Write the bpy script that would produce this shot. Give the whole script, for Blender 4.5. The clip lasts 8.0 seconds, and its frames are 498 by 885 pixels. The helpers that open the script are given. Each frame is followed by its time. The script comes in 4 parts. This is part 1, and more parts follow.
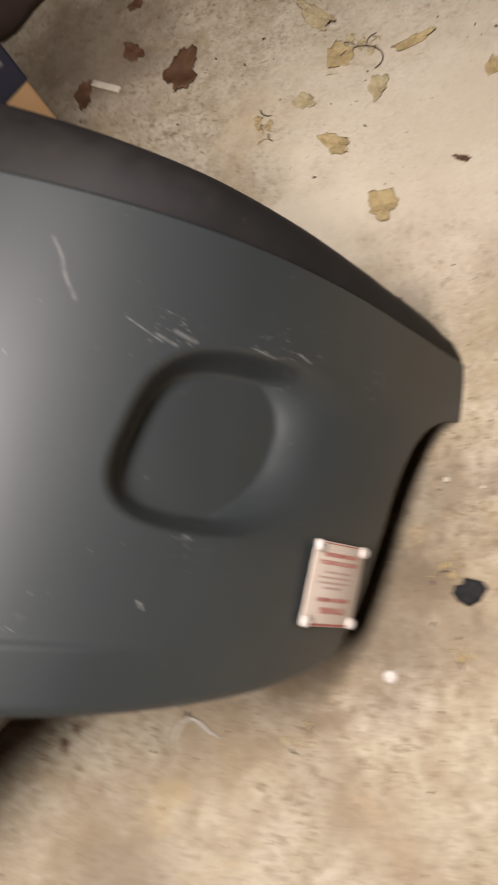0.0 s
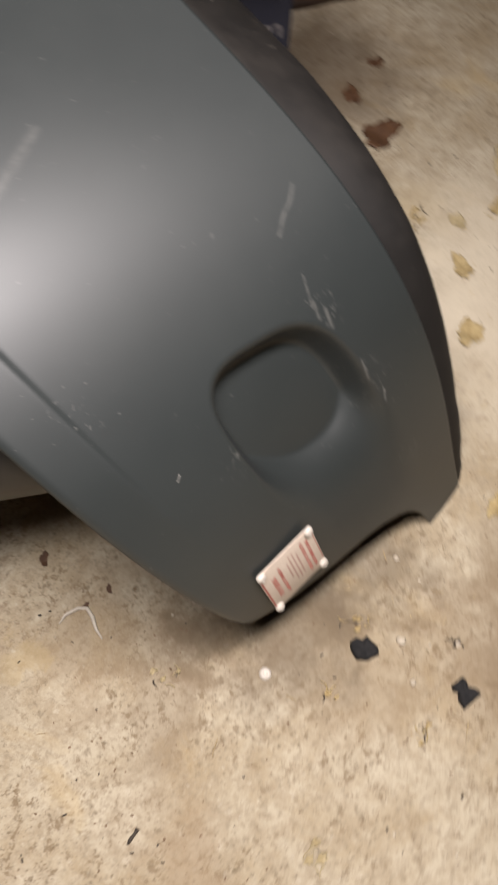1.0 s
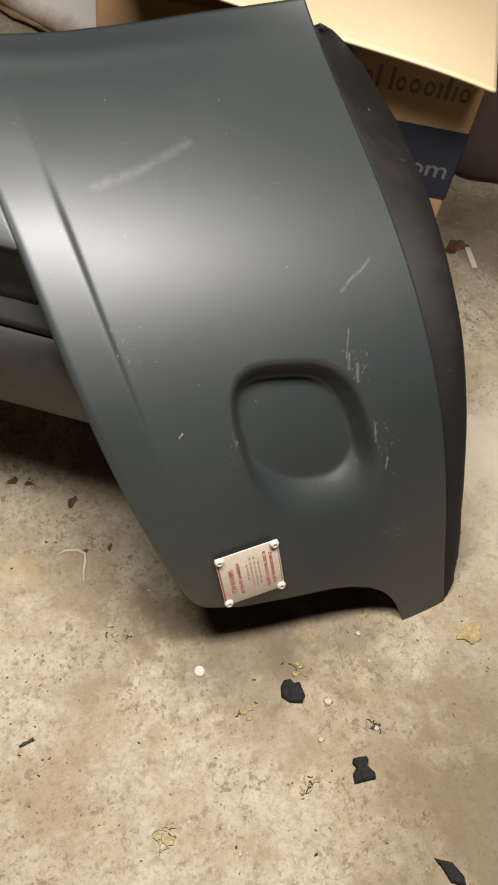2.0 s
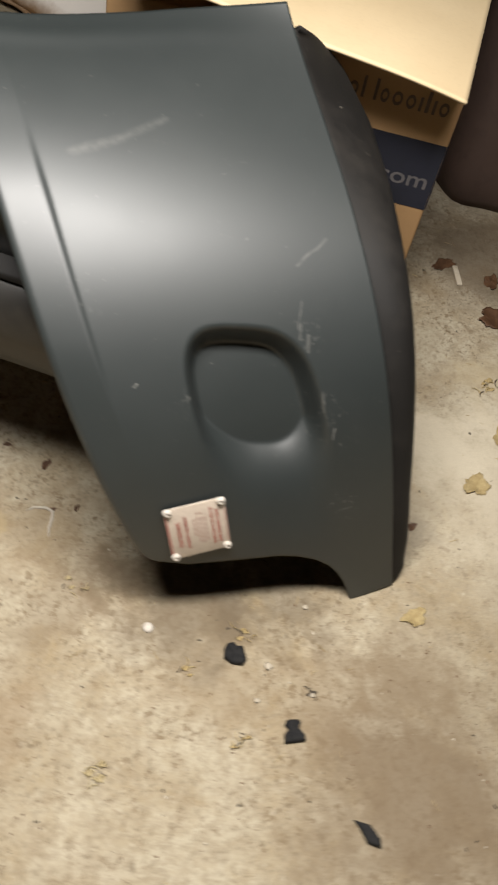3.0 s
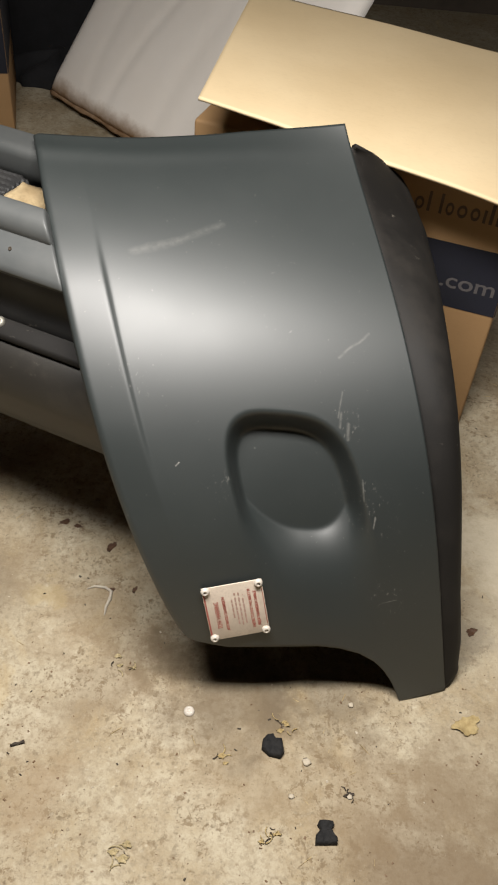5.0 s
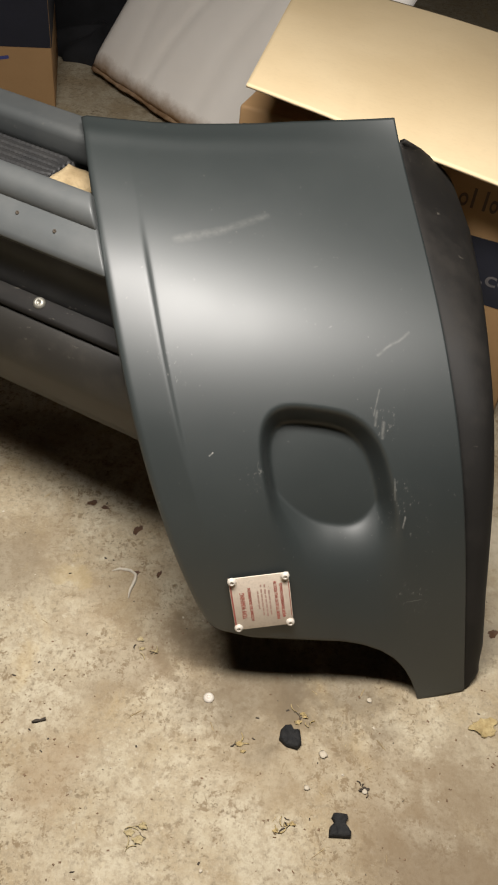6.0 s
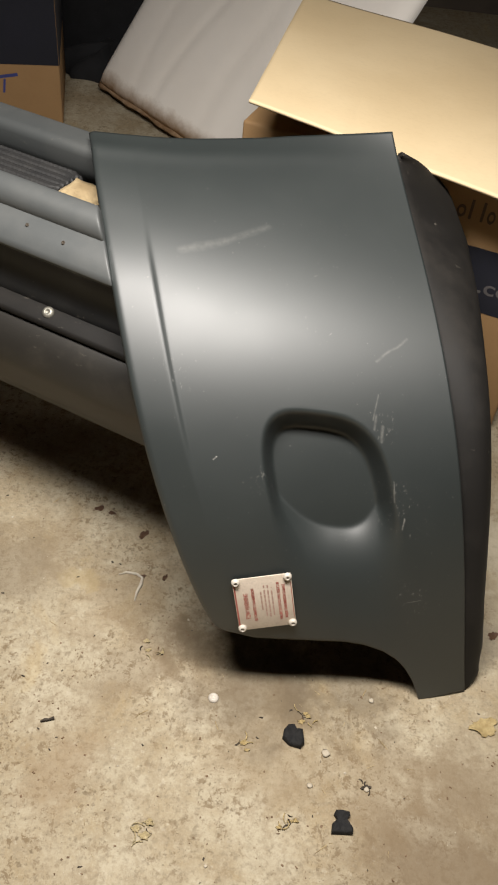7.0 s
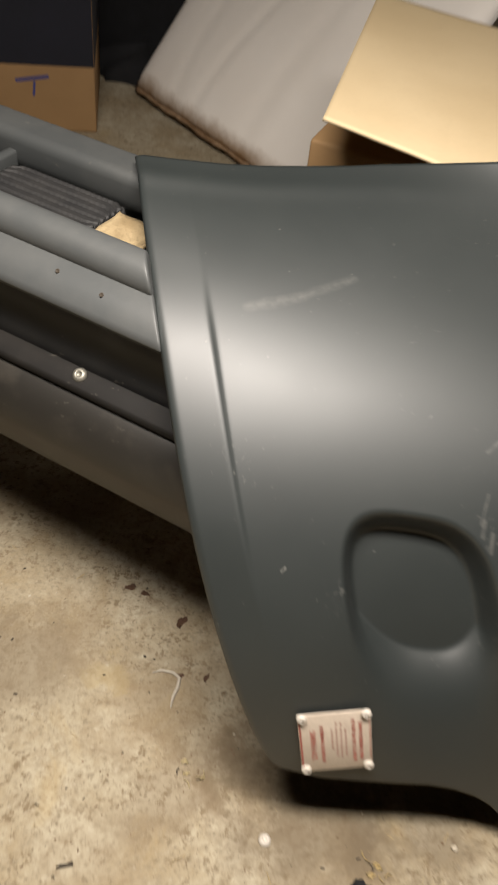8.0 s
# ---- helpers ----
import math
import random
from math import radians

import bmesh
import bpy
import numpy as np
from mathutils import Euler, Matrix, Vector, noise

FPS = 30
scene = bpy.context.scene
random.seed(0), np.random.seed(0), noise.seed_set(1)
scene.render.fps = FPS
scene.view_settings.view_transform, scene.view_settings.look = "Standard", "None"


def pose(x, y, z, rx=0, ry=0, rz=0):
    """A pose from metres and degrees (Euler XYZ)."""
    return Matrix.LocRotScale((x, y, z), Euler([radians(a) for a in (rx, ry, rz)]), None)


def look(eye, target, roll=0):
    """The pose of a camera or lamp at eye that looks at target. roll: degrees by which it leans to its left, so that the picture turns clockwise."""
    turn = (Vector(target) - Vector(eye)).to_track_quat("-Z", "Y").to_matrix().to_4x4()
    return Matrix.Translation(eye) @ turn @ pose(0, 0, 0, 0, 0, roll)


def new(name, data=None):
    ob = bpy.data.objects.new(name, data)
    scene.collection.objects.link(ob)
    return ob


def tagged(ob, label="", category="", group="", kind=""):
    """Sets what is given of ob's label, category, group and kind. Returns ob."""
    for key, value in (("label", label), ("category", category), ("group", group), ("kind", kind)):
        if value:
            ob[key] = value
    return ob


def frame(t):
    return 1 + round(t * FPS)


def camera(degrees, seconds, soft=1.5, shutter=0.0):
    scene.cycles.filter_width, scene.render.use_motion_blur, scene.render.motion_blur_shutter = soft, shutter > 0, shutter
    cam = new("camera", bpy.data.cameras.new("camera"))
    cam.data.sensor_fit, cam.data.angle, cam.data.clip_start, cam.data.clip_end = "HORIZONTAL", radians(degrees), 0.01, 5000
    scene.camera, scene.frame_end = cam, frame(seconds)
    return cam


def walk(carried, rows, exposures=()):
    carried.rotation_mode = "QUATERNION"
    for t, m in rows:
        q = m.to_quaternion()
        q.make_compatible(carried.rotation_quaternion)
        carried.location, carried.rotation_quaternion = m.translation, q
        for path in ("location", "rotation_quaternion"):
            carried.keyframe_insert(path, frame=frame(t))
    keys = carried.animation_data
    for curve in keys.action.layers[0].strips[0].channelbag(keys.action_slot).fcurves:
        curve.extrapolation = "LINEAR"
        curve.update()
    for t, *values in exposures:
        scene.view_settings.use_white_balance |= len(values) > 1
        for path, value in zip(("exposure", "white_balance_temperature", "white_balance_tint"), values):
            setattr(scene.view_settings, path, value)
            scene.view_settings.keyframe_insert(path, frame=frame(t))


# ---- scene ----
cam = camera(33.2, 8.0, soft=2.0, shutter=0.4)
PATH = [
    (0, (0.028, 0.477, 0.976), (0.393, 1.339, -0.791), -44.2),
    (0.3, (-0.024, 0.448, 0.986), (0.471, 1.124, -0.830), -20.9),
    (0.5, (-0.073, 0.489, 1.015), (0.438, 1.132, -0.808), -13.6),
    (0.7, (-0.131, 0.480, 1.046), (0.387, 1.173, -0.757), -8.5),
    (0.9, (-0.148, 0.480, 1.057), (0.381, 1.222, -0.724), -2.9),
    (1, (-0.162, 0.489, 1.068), (0.44, 1.25, -0.681), 4.3),
    (1.2, (-0.123, 0.434, 1.063), (0.412, 1.384, -0.614), 6.1),
    (1.5, (-0.094, 0.334, 1.076), (0.399, 1.364, -0.565), 11.2),
    (1.7, (-0.1, 0.294, 1.103), (0.323, 1.377, -0.524), 11.2),
    (2.8, (-0.138, 0.166, 1.132), (0.267, 1.355, -0.425), 13.6),
    (3, (-0.044, 0.128, 1.125), (0.312, 1.343, -0.423), 13.8),
    (3.2, (0.046, 0.089, 1.116), (0.250, 1.349, -0.423), 10.5),
    (3.5, (0.038, 0.065, 1.149), (0.114, 1.366, -0.368), 5.0),
    (4, (0.054, 0.029, 1.145), (0.003, 1.442, -0.269), 0.4),
    (4.5, (0.046, 0.061, 1.142), (0.059, 1.496, -0.251), 4.3),
    (4.7, (0.064, 0.062, 1.129), (0.117, 1.509, -0.251), 5.4),
    (6, (0.039, 0.071, 1.139), (0.047, 1.48, -0.28), 7.4),
    (6.5, (0.047, 0.055, 1.142), (0.046, 1.466, -0.276), 6.5),
    (7, (0.045, 0.042, 1.153), (0.034, 1.471, -0.246), 6.7),
    (7.5, (0.031, 0.083, 1.135), (-0.001, 1.517, -0.259), 6.4),
    (7.8, (0.006, 0.124, 1.095), (-0.066, 1.623, -0.227), 6.9),
    (8, (-0.033, 0.266, 1.075), (-0.087, 1.691, -0.327), 7.1),
]
walk(cam, [(t, look(eye, target, roll)) for t, eye, target, roll in PATH], [(0, 0.18, 6500, 20), (1, 0.14, 6500, 19), (1.5, 0.17, 6500, 15), (3.5, 0.10, 6500, 11), (6, 0.07, 6550, 11), (7, 0.07, 6600, 11), (8, 0.05, 6900, 13)])

# ---- world and light ----
world = bpy.data.worlds.new("world")
scene.world = world
world.use_nodes = True
world.node_tree.nodes["Background"].inputs[0].default_value = (1.0, 0.85, 0.7, 1)
world.node_tree.nodes["Background"].inputs[1].default_value = 0.004


def area_lamp(name, x, y, z, sx, sy, watts, colour):
    data = bpy.data.lights.new(name, "AREA")
    data.shape, data.size, data.size_y, data.energy, data.color = "RECTANGLE", sx, sy, watts, colour
    ob = new(name, data)
    ob.matrix_world = pose(x, y, z)
    return ob


area_lamp("hanging_tube_light", -0.06, 0.585, 1.66, 0.92, 0.22, 48.5, (1.0, 0.965, 0.915))

S2 = math.sqrt(2)

# ---- materials ----


class Mat:
    """A node material with a few short-hands."""

    def __init__(self, name, rough=0.6, metal=0.0):
        self.m = bpy.data.materials.new(name)
        self.m.use_nodes = True
        self.nt = self.m.node_tree
        self.b = self.nt.nodes["Principled BSDF"]
        self.b.inputs["Roughness"].default_value = rough
        self.b.inputs["Metallic"].default_value = metal
        self.tc = self.nt.nodes.new("ShaderNodeTexCoord")

    def link(self, a, b):
        self.nt.links.new(a, b)

    def node(self, kind, **props):
        n = self.nt.nodes.new(kind)
        for k, v in props.items():
            if k == "operation":
                n.operation = v
            elif k == "blend_type":
                n.blend_type = v
            elif k == "feature":
                n.feature = v
        return n

    def math(self, op, a, b=None, c=None, clamp=False):
        n = self.node("ShaderNodeMath", operation=op)
        n.use_clamp = clamp
        for i, v in enumerate((a, b, c)):
            if v is None:
                continue
            if isinstance(v, (int, float)):
                n.inputs[i].default_value = v
            else:
                self.link(v, n.inputs[i])
        return n.outputs[0]

    def noise(self, scale, detail=4.0, rough=0.55, coord="Object", stretch=None, dist=0.0):
        n = self.node("ShaderNodeTexNoise")
        n.inputs["Scale"].default_value = scale
        n.inputs["Detail"].default_value = detail
        n.inputs["Roughness"].default_value = rough
        n.inputs["Distortion"].default_value = dist
        src = self.tc.outputs[coord]
        if stretch:
            mp = self.node("ShaderNodeMapping")
            mp.inputs["Scale"].default_value = stretch
            self.link(src, mp.inputs[0])
            src = mp.outputs[0]
        self.link(src, n.inputs["Vector"])
        return n.outputs[0]

    def ramp(self, fac, lo, hi):
        n = self.node("ShaderNodeMapRange")
        n.inputs[1].default_value, n.inputs[2].default_value = lo, hi
        self.link(fac, n.inputs[0])
        return n.outputs[0]

    def mix(self, fac, a, b):
        n = self.nt.nodes.new("ShaderNodeMix")
        n.data_type = "RGBA"
        if isinstance(fac, (int, float)):
            n.inputs[0].default_value = fac
        else:
            self.link(fac, n.inputs[0])
        for i, v in ((6, a), (7, b)):
            if isinstance(v, tuple):
                n.inputs[i].default_value = (*v, 1)
            else:
                self.link(v, n.inputs[i])
        return n.outputs[2]

    def colour(self, c):
        if isinstance(c, tuple):
            self.b.inputs["Base Color"].default_value = (*c, 1)
        else:
            self.link(c, self.b.inputs["Base Color"])

    def bump(self, height, strength=0.3, dist=0.002):
        n = self.node("ShaderNodeBump")
        n.inputs["Strength"].default_value = strength
        n.inputs["Distance"].default_value = dist
        self.link(height, n.inputs["Height"])
        self.link(n.outputs[0], self.b.inputs["Normal"])

    def rough(self, v):
        self.link(v, self.b.inputs["Roughness"])


def plain(name, a, b, scale, rough=0.6, metal=0.0, bump=0.0, bscale=None):
    """Two tones broken up by noise at two scales."""
    m = Mat(name, rough, metal)
    big = m.ramp(m.noise(scale), 0.35, 0.68)
    fine = m.noise(scale * 9, 3)
    c = m.mix(big, a, b)
    dark = tuple(v * 0.72 for v in a)
    m.colour(m.mix(m.math("MULTIPLY", m.ramp(fine, 0.5, 0.8), 0.6), c, dark))
    if bump:
        m.bump(m.noise(bscale or scale * 20, 4), bump)
    return m.m


STAINS_AND_SHADE = (  # x, y, radius, strength, tone
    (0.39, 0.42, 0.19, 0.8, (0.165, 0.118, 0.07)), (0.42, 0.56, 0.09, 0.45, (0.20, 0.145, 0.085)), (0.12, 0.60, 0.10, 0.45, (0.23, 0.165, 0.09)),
    (0.27, 0.57, 0.09, 0.4, (0.21, 0.15, 0.085)), (-0.12, 0.83, 0.10, 0.4, (0.24, 0.17, 0.095)), (0.02, 0.72, 0.07, 0.45, (0.20, 0.14, 0.08)),
    (-0.17, 0.54, 0.06, 0.4, (0.25, 0.175, 0.10)), (0.47, 0.82, 0.045, 0.6, (0.13, 0.10, 0.065)), (0.80, 0.86, 0.06, 0.4, (0.25, 0.18, 0.11)),
    # two at y 0.71: grime that also paints the panel's shadow further forward
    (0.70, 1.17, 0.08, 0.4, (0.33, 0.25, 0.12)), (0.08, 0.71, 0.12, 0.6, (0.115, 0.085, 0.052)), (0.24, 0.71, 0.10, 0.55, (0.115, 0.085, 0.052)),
    # (0.80, 1.56) paints the dark shadow beside the box into the concrete
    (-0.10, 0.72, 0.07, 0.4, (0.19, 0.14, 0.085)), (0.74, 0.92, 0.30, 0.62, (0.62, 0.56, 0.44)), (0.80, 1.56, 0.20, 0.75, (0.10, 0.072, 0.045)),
    # pale tones, also at (0.74, 0.92): pale concrete that lifts the lamp's falloff
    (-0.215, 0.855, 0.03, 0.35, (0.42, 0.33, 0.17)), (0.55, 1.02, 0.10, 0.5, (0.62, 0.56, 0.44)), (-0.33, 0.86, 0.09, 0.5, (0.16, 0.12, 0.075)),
)


def concrete():
    m = Mat("worn_concrete", 0.85)
    big = m.noise(1.9, 6, 0.62, dist=0.5)
    mid = m.noise(6.5, 7, 0.68, dist=0.4)
    small = m.noise(34, 6, 0.72)
    fine = m.noise(120, 4, 0.7)
    grit = m.noise(310, 3, 0.7)
    c = m.mix(m.ramp(big, 0.38, 0.60), (0.35, 0.30, 0.21), (0.46, 0.41, 0.31))
    c = m.mix(m.math("MULTIPLY", m.ramp(mid, 0.46, 0.62), 0.74), c, (0.285, 0.215, 0.12))
    c = m.mix(m.math("MULTIPLY", m.ramp(small, 0.47, 0.60), 0.55), c, (0.27, 0.215, 0.14))
    c = m.mix(m.math("MULTIPLY", m.ramp(m.noise(48, 6, 0.75), 0.53, 0.68), 0.3), c, (0.53, 0.48, 0.375))
    c = m.mix(m.math("MULTIPLY", m.ramp(grit, 0.48, 0.72), 0.3), c, (0.53, 0.48, 0.375))
    c = m.mix(m.math("MULTIPLY", m.ramp(fine, 0.50, 0.66), 0.6), c, (0.225, 0.185, 0.125))
    # soft dark specks, thicker in some patches than in others
    cover = m.math("ADD", 0.25, m.math("MULTIPLY", m.ramp(m.noise(5.5, 5, 0.65), 0.40, 0.58), 0.75))
    for scale, rim, k in ((78, 0.40, 0.70), (150, 0.42, 0.7), (40, 0.20, 0.55)):
        v = m.node("ShaderNodeTexVoronoi")
        v.inputs["Scale"].default_value = scale
        warp = m.node("ShaderNodeVectorMath", operation="ADD")
        nz = m.node("ShaderNodeTexNoise")
        nz.inputs["Scale"].default_value = scale * 2.2
        nz.inputs["Detail"].default_value = 3
        m.link(m.tc.outputs["Object"], nz.inputs["Vector"])
        sc = m.node("ShaderNodeVectorMath", operation="SCALE")
        sc.inputs[3].default_value = 1.1 / scale
        m.link(nz.outputs[1], sc.inputs[0])
        m.link(m.tc.outputs["Object"], warp.inputs[0])
        m.link(sc.outputs[0], warp.inputs[1])
        m.link(warp.outputs[0], v.inputs["Vector"])
        col = m.node("ShaderNodeSeparateColor")
        m.link(v.outputs["Color"], col.inputs[0])
        size = m.math("MULTIPLY", m.math("POWER", col.outputs[0], 2.4), rim)
        edge = m.math("DIVIDE", v.outputs["Distance"], m.math("ADD", size, 0.001))
        spot = m.math("SUBTRACT", 1.0, m.ramp(edge, 0.55, 1.15), clamp=True)
        c = m.mix(m.math("MULTIPLY", m.math("MULTIPLY", spot, cover), k), c, (0.135, 0.10, 0.058))
        pale = m.math("SUBTRACT", 1.0, m.ramp(m.math("DIVIDE", v.outputs["Distance"], m.math("ADD", m.math("MULTIPLY", m.math("POWER", col.outputs[1], 12.0), rim), 0.001)), 0.6, 1.1), clamp=True)
        c = m.mix(m.math("MULTIPLY", pale, 0.35), c, (0.56, 0.51, 0.41))
    blotch = m.ramp(m.noise(52, 6, 0.78, dist=0.3), 0.545, 0.60)
    c = m.mix(m.math("MULTIPLY", m.math("MULTIPLY", blotch, cover), 0.8), c, (0.165, 0.115, 0.062))
    tiny = m.ramp(m.noise(150, 4, 0.7, stretch=(1.0, 0.7, 1.0)), 0.60, 0.66)
    c = m.mix(m.math("MULTIPLY", m.math("MULTIPLY", tiny, cover), 0.6), c, (0.12, 0.085, 0.05))
    # brown and rusty stains
    stain = m.ramp(m.noise(2.6, 7, 0.66, stretch=(1.0, 1.3, 1.0), dist=1.0), 0.52, 0.70)
    c = m.mix(m.math("MULTIPLY", stain, 0.45), c, (0.24, 0.18, 0.11))
    ochre = m.ramp(m.noise(5.3, 5, 0.62, stretch=(1.3, 0.9, 1.0), dist=0.6), 0.60, 0.74)
    c = m.mix(m.math("MULTIPLY", ochre, 0.42), c, (0.45, 0.33, 0.15))
    sep = m.node("ShaderNodeSeparateXYZ")
    m.link(m.tc.outputs["Object"], sep.inputs[0])
    # placed patches: real stains, painted shade and a lift for lamp falloff
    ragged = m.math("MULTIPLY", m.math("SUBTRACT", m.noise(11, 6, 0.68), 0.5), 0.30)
    for x, y, r, k, tone in STAINS_AND_SHADE:
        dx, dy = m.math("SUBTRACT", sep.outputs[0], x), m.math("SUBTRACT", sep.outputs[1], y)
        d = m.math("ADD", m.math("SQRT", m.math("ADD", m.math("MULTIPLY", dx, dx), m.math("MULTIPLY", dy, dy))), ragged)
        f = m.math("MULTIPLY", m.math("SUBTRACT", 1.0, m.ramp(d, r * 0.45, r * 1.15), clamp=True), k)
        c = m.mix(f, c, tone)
    warm = m.node("ShaderNodeMix")
    warm.data_type = "RGBA"
    warm.blend_type = "MULTIPLY"
    warm.inputs[0].default_value = 1.0
    m.link(c, warm.inputs[6])
    warm.inputs[7].default_value = (1.0, 0.985, 0.955, 1)
    m.colour(warm.outputs[2])
    m.bump(m.math("ADD", m.math("MULTIPLY", small, 1.5), m.math("ADD", fine, m.math("MULTIPLY", grit, 0.6))), 0.4, 0.0016)
    return m.m


SCRATCHES_AND_GLINT = (  # u0, a0, u1, a1, half width, strength
    # first two: wide faint streak that paints the highlight along a dent
    (0.225, 1.095, 0.37, 1.118, 0.0070, 0.10), (0.37, 1.118, 0.512, 1.149, 0.0060, 0.08),
    (0.776, 0.983, 0.888, 1.018, 0.0022, 0.16), (0.735, 0.905, 0.765, 0.940, 0.0014, 0.2),
    (0.752, 0.878, 0.764, 0.898, 0.0030, 0.26), (0.735, 0.893, 0.748, 0.912, 0.0022, 0.2),
    (0.205, 0.829, 0.218, 0.833, 0.0012, 0.8), (0.770, 0.800, 0.776, 0.828, 0.0014, 0.25),
    (0.775, 0.660, 0.830, 0.664, 0.0008, 0.35), (0.785, 0.765, 0.797, 0.780, 0.0016, 0.4),
)


def panel_plastic():
    """Satin grey primed plastic; scratches, scuffs and a painted dent highlight have their own places in the (u, a)
    map.
    """
    m = Mat("satin_grey_plastic", 0.4)
    uv = m.node("ShaderNodeUVMap")
    uv.uv_map = "map"
    sep = m.node("ShaderNodeSeparateXYZ")
    m.link(uv.outputs[0], sep.inputs[0])
    wob = m.math("MULTIPLY", m.math("SUBTRACT", m.noise(40, 2), 0.5), 0.006)
    u = m.math("MULTIPLY", sep.outputs[0], 0.42)
    a = m.math("ADD", sep.outputs[1], wob)
    total = None
    breakup = m.ramp(m.noise(130, 4, 0.7), 0.38, 0.62)
    for u0, a0, u1, a1, w, k in SCRATCHES_AND_GLINT:
        u0, u1 = u0 * 0.42, u1 * 0.42
        lx, ly = u1 - u0, a1 - a0
        ln = math.hypot(lx, ly)
        along = m.math("ADD", m.math("MULTIPLY", m.math("SUBTRACT", u, u0), lx / ln), m.math("MULTIPLY", m.math("SUBTRACT", a, a0), ly / ln))
        off = m.math("SUBTRACT", along, m.math("MINIMUM", m.math("MAXIMUM", along, 0.0), ln))
        across = m.math("SUBTRACT", m.math("MULTIPLY", m.math("SUBTRACT", u, u0), ly / ln), m.math("MULTIPLY", m.math("SUBTRACT", a, a0), lx / ln))
        d = m.math("SQRT", m.math("ADD", m.math("MULTIPLY", off, off), m.math("MULTIPLY", across, across)))
        f = m.math("MULTIPLY", m.math("SUBTRACT", 1.0, m.math("DIVIDE", d, w), clamp=True), k)
        total = f if total is None else m.math("MAXIMUM", total, f)
    # scuffed areas beside the recess, near the ridge and at the seam
    for cu, ca, r, k in ((0.75, 0.90, 0.028, 0.32), (0.80, 0.79, 0.045, 0.26), (0.33, 0.81, 0.028, 0.28), (0.15, 0.93, 0.022, 0.35), (0.80, 0.67, 0.03, 0.4)):
        du, da = m.math("SUBTRACT", u, cu * 0.42), m.math("SUBTRACT", a, ca)
        d = m.math("SQRT", m.math("ADD", m.math("MULTIPLY", du, du), m.math("MULTIPLY", da, da)))
        region = m.math("SUBTRACT", 1.0, m.math("DIVIDE", d, r), clamp=True)
        bits = m.ramp(m.noise(230, 3, 0.65, stretch=(1.0, 0.4, 0.7)), 0.61, 0.68)
        total = m.math("MAXIMUM", total, m.math("MULTIPLY", m.math("MULTIPLY", bits, m.math("POWER", region, 0.5)), k))
    flecks = m.ramp(m.noise(210, 2, 0.5), 0.735, 0.765)
    total = m.math("MAXIMUM", total, m.math("MULTIPLY", flecks, 0.22))
    total = m.math("MULTIPLY", total, m.math("ADD", 0.35, m.math("MULTIPLY", breakup, 0.65)))
    dust = m.ramp(m.noise(4.5, 5, 0.6), 0.42, 0.75)
    c = m.mix(m.math("MULTIPLY", dust, 0.45), (0.018, 0.0225, 0.0220), (0.028, 0.033, 0.031))
    grime = m.ramp(m.noise(14, 5, 0.65), 0.62, 0.8)
    c = m.mix(m.math("MULTIPLY", grime, 0.25), c, (0.016, 0.015, 0.013))
    m.colour(m.mix(total, c, (0.42, 0.40, 0.36)))
    r = m.math("ADD", 0.43, m.math("MULTIPLY", m.noise(6, 4), 0.10))
    m.rough(m.math("ADD", r, m.math("MULTIPLY", total, 0.2)))
    m.b.inputs["Specular IOR Level"].default_value = 0.86
    m.bump(m.noise(900, 2), 0.06, 0.0004)
    return m.m


def black_plastic(name, a, b, rough, dusty):
    m = Mat(name, rough)
    dust = m.ramp(m.noise(7, 6, 0.65), 0.45, 0.75)
    scuff = m.ramp(m.noise(120, 3, 0.7, stretch=(0.35, 1.0, 1.0)), 0.66, 0.74)
    patch = m.ramp(m.noise(9, 3), 0.5, 0.66)
    c = m.mix(m.math("MULTIPLY", dust, dusty), a, b)
    c = m.mix(m.math("MULTIPLY", m.math("MULTIPLY", scuff, patch), 0.5), c, (0.30, 0.27, 0.22))
    m.colour(c)
    m.rough(m.math("ADD", rough, m.math("MULTIPLY", dust, 0.15)))
    m.bump(m.noise(420, 3), 0.15, 0.0006)
    return m.m


def cardboard(name, a, b):
    m = Mat(name, 0.75)
    c = m.mix(m.ramp(m.noise(3.5, 4), 0.35, 0.7), a, b)
    fibre = m.noise(160, 3, 0.6, stretch=(0.6, 1.0, 1.0))
    c = m.mix(m.math("MULTIPLY", m.ramp(fibre, 0.5, 0.75), 0.12), c, tuple(v * 0.66 for v in a))
    smudge = m.ramp(m.noise(7, 4, 0.6), 0.7, 0.8)
    c = m.mix(m.math("MULTIPLY", smudge, 0.35), c, (0.28, 0.2, 0.1))
    m.colour(c)
    m.bump(m.math("ADD", m.noise(60, 3), m.math("MULTIPLY", m.noise(6, 3), 6.0)), 0.14, 0.0015)
    return m.m


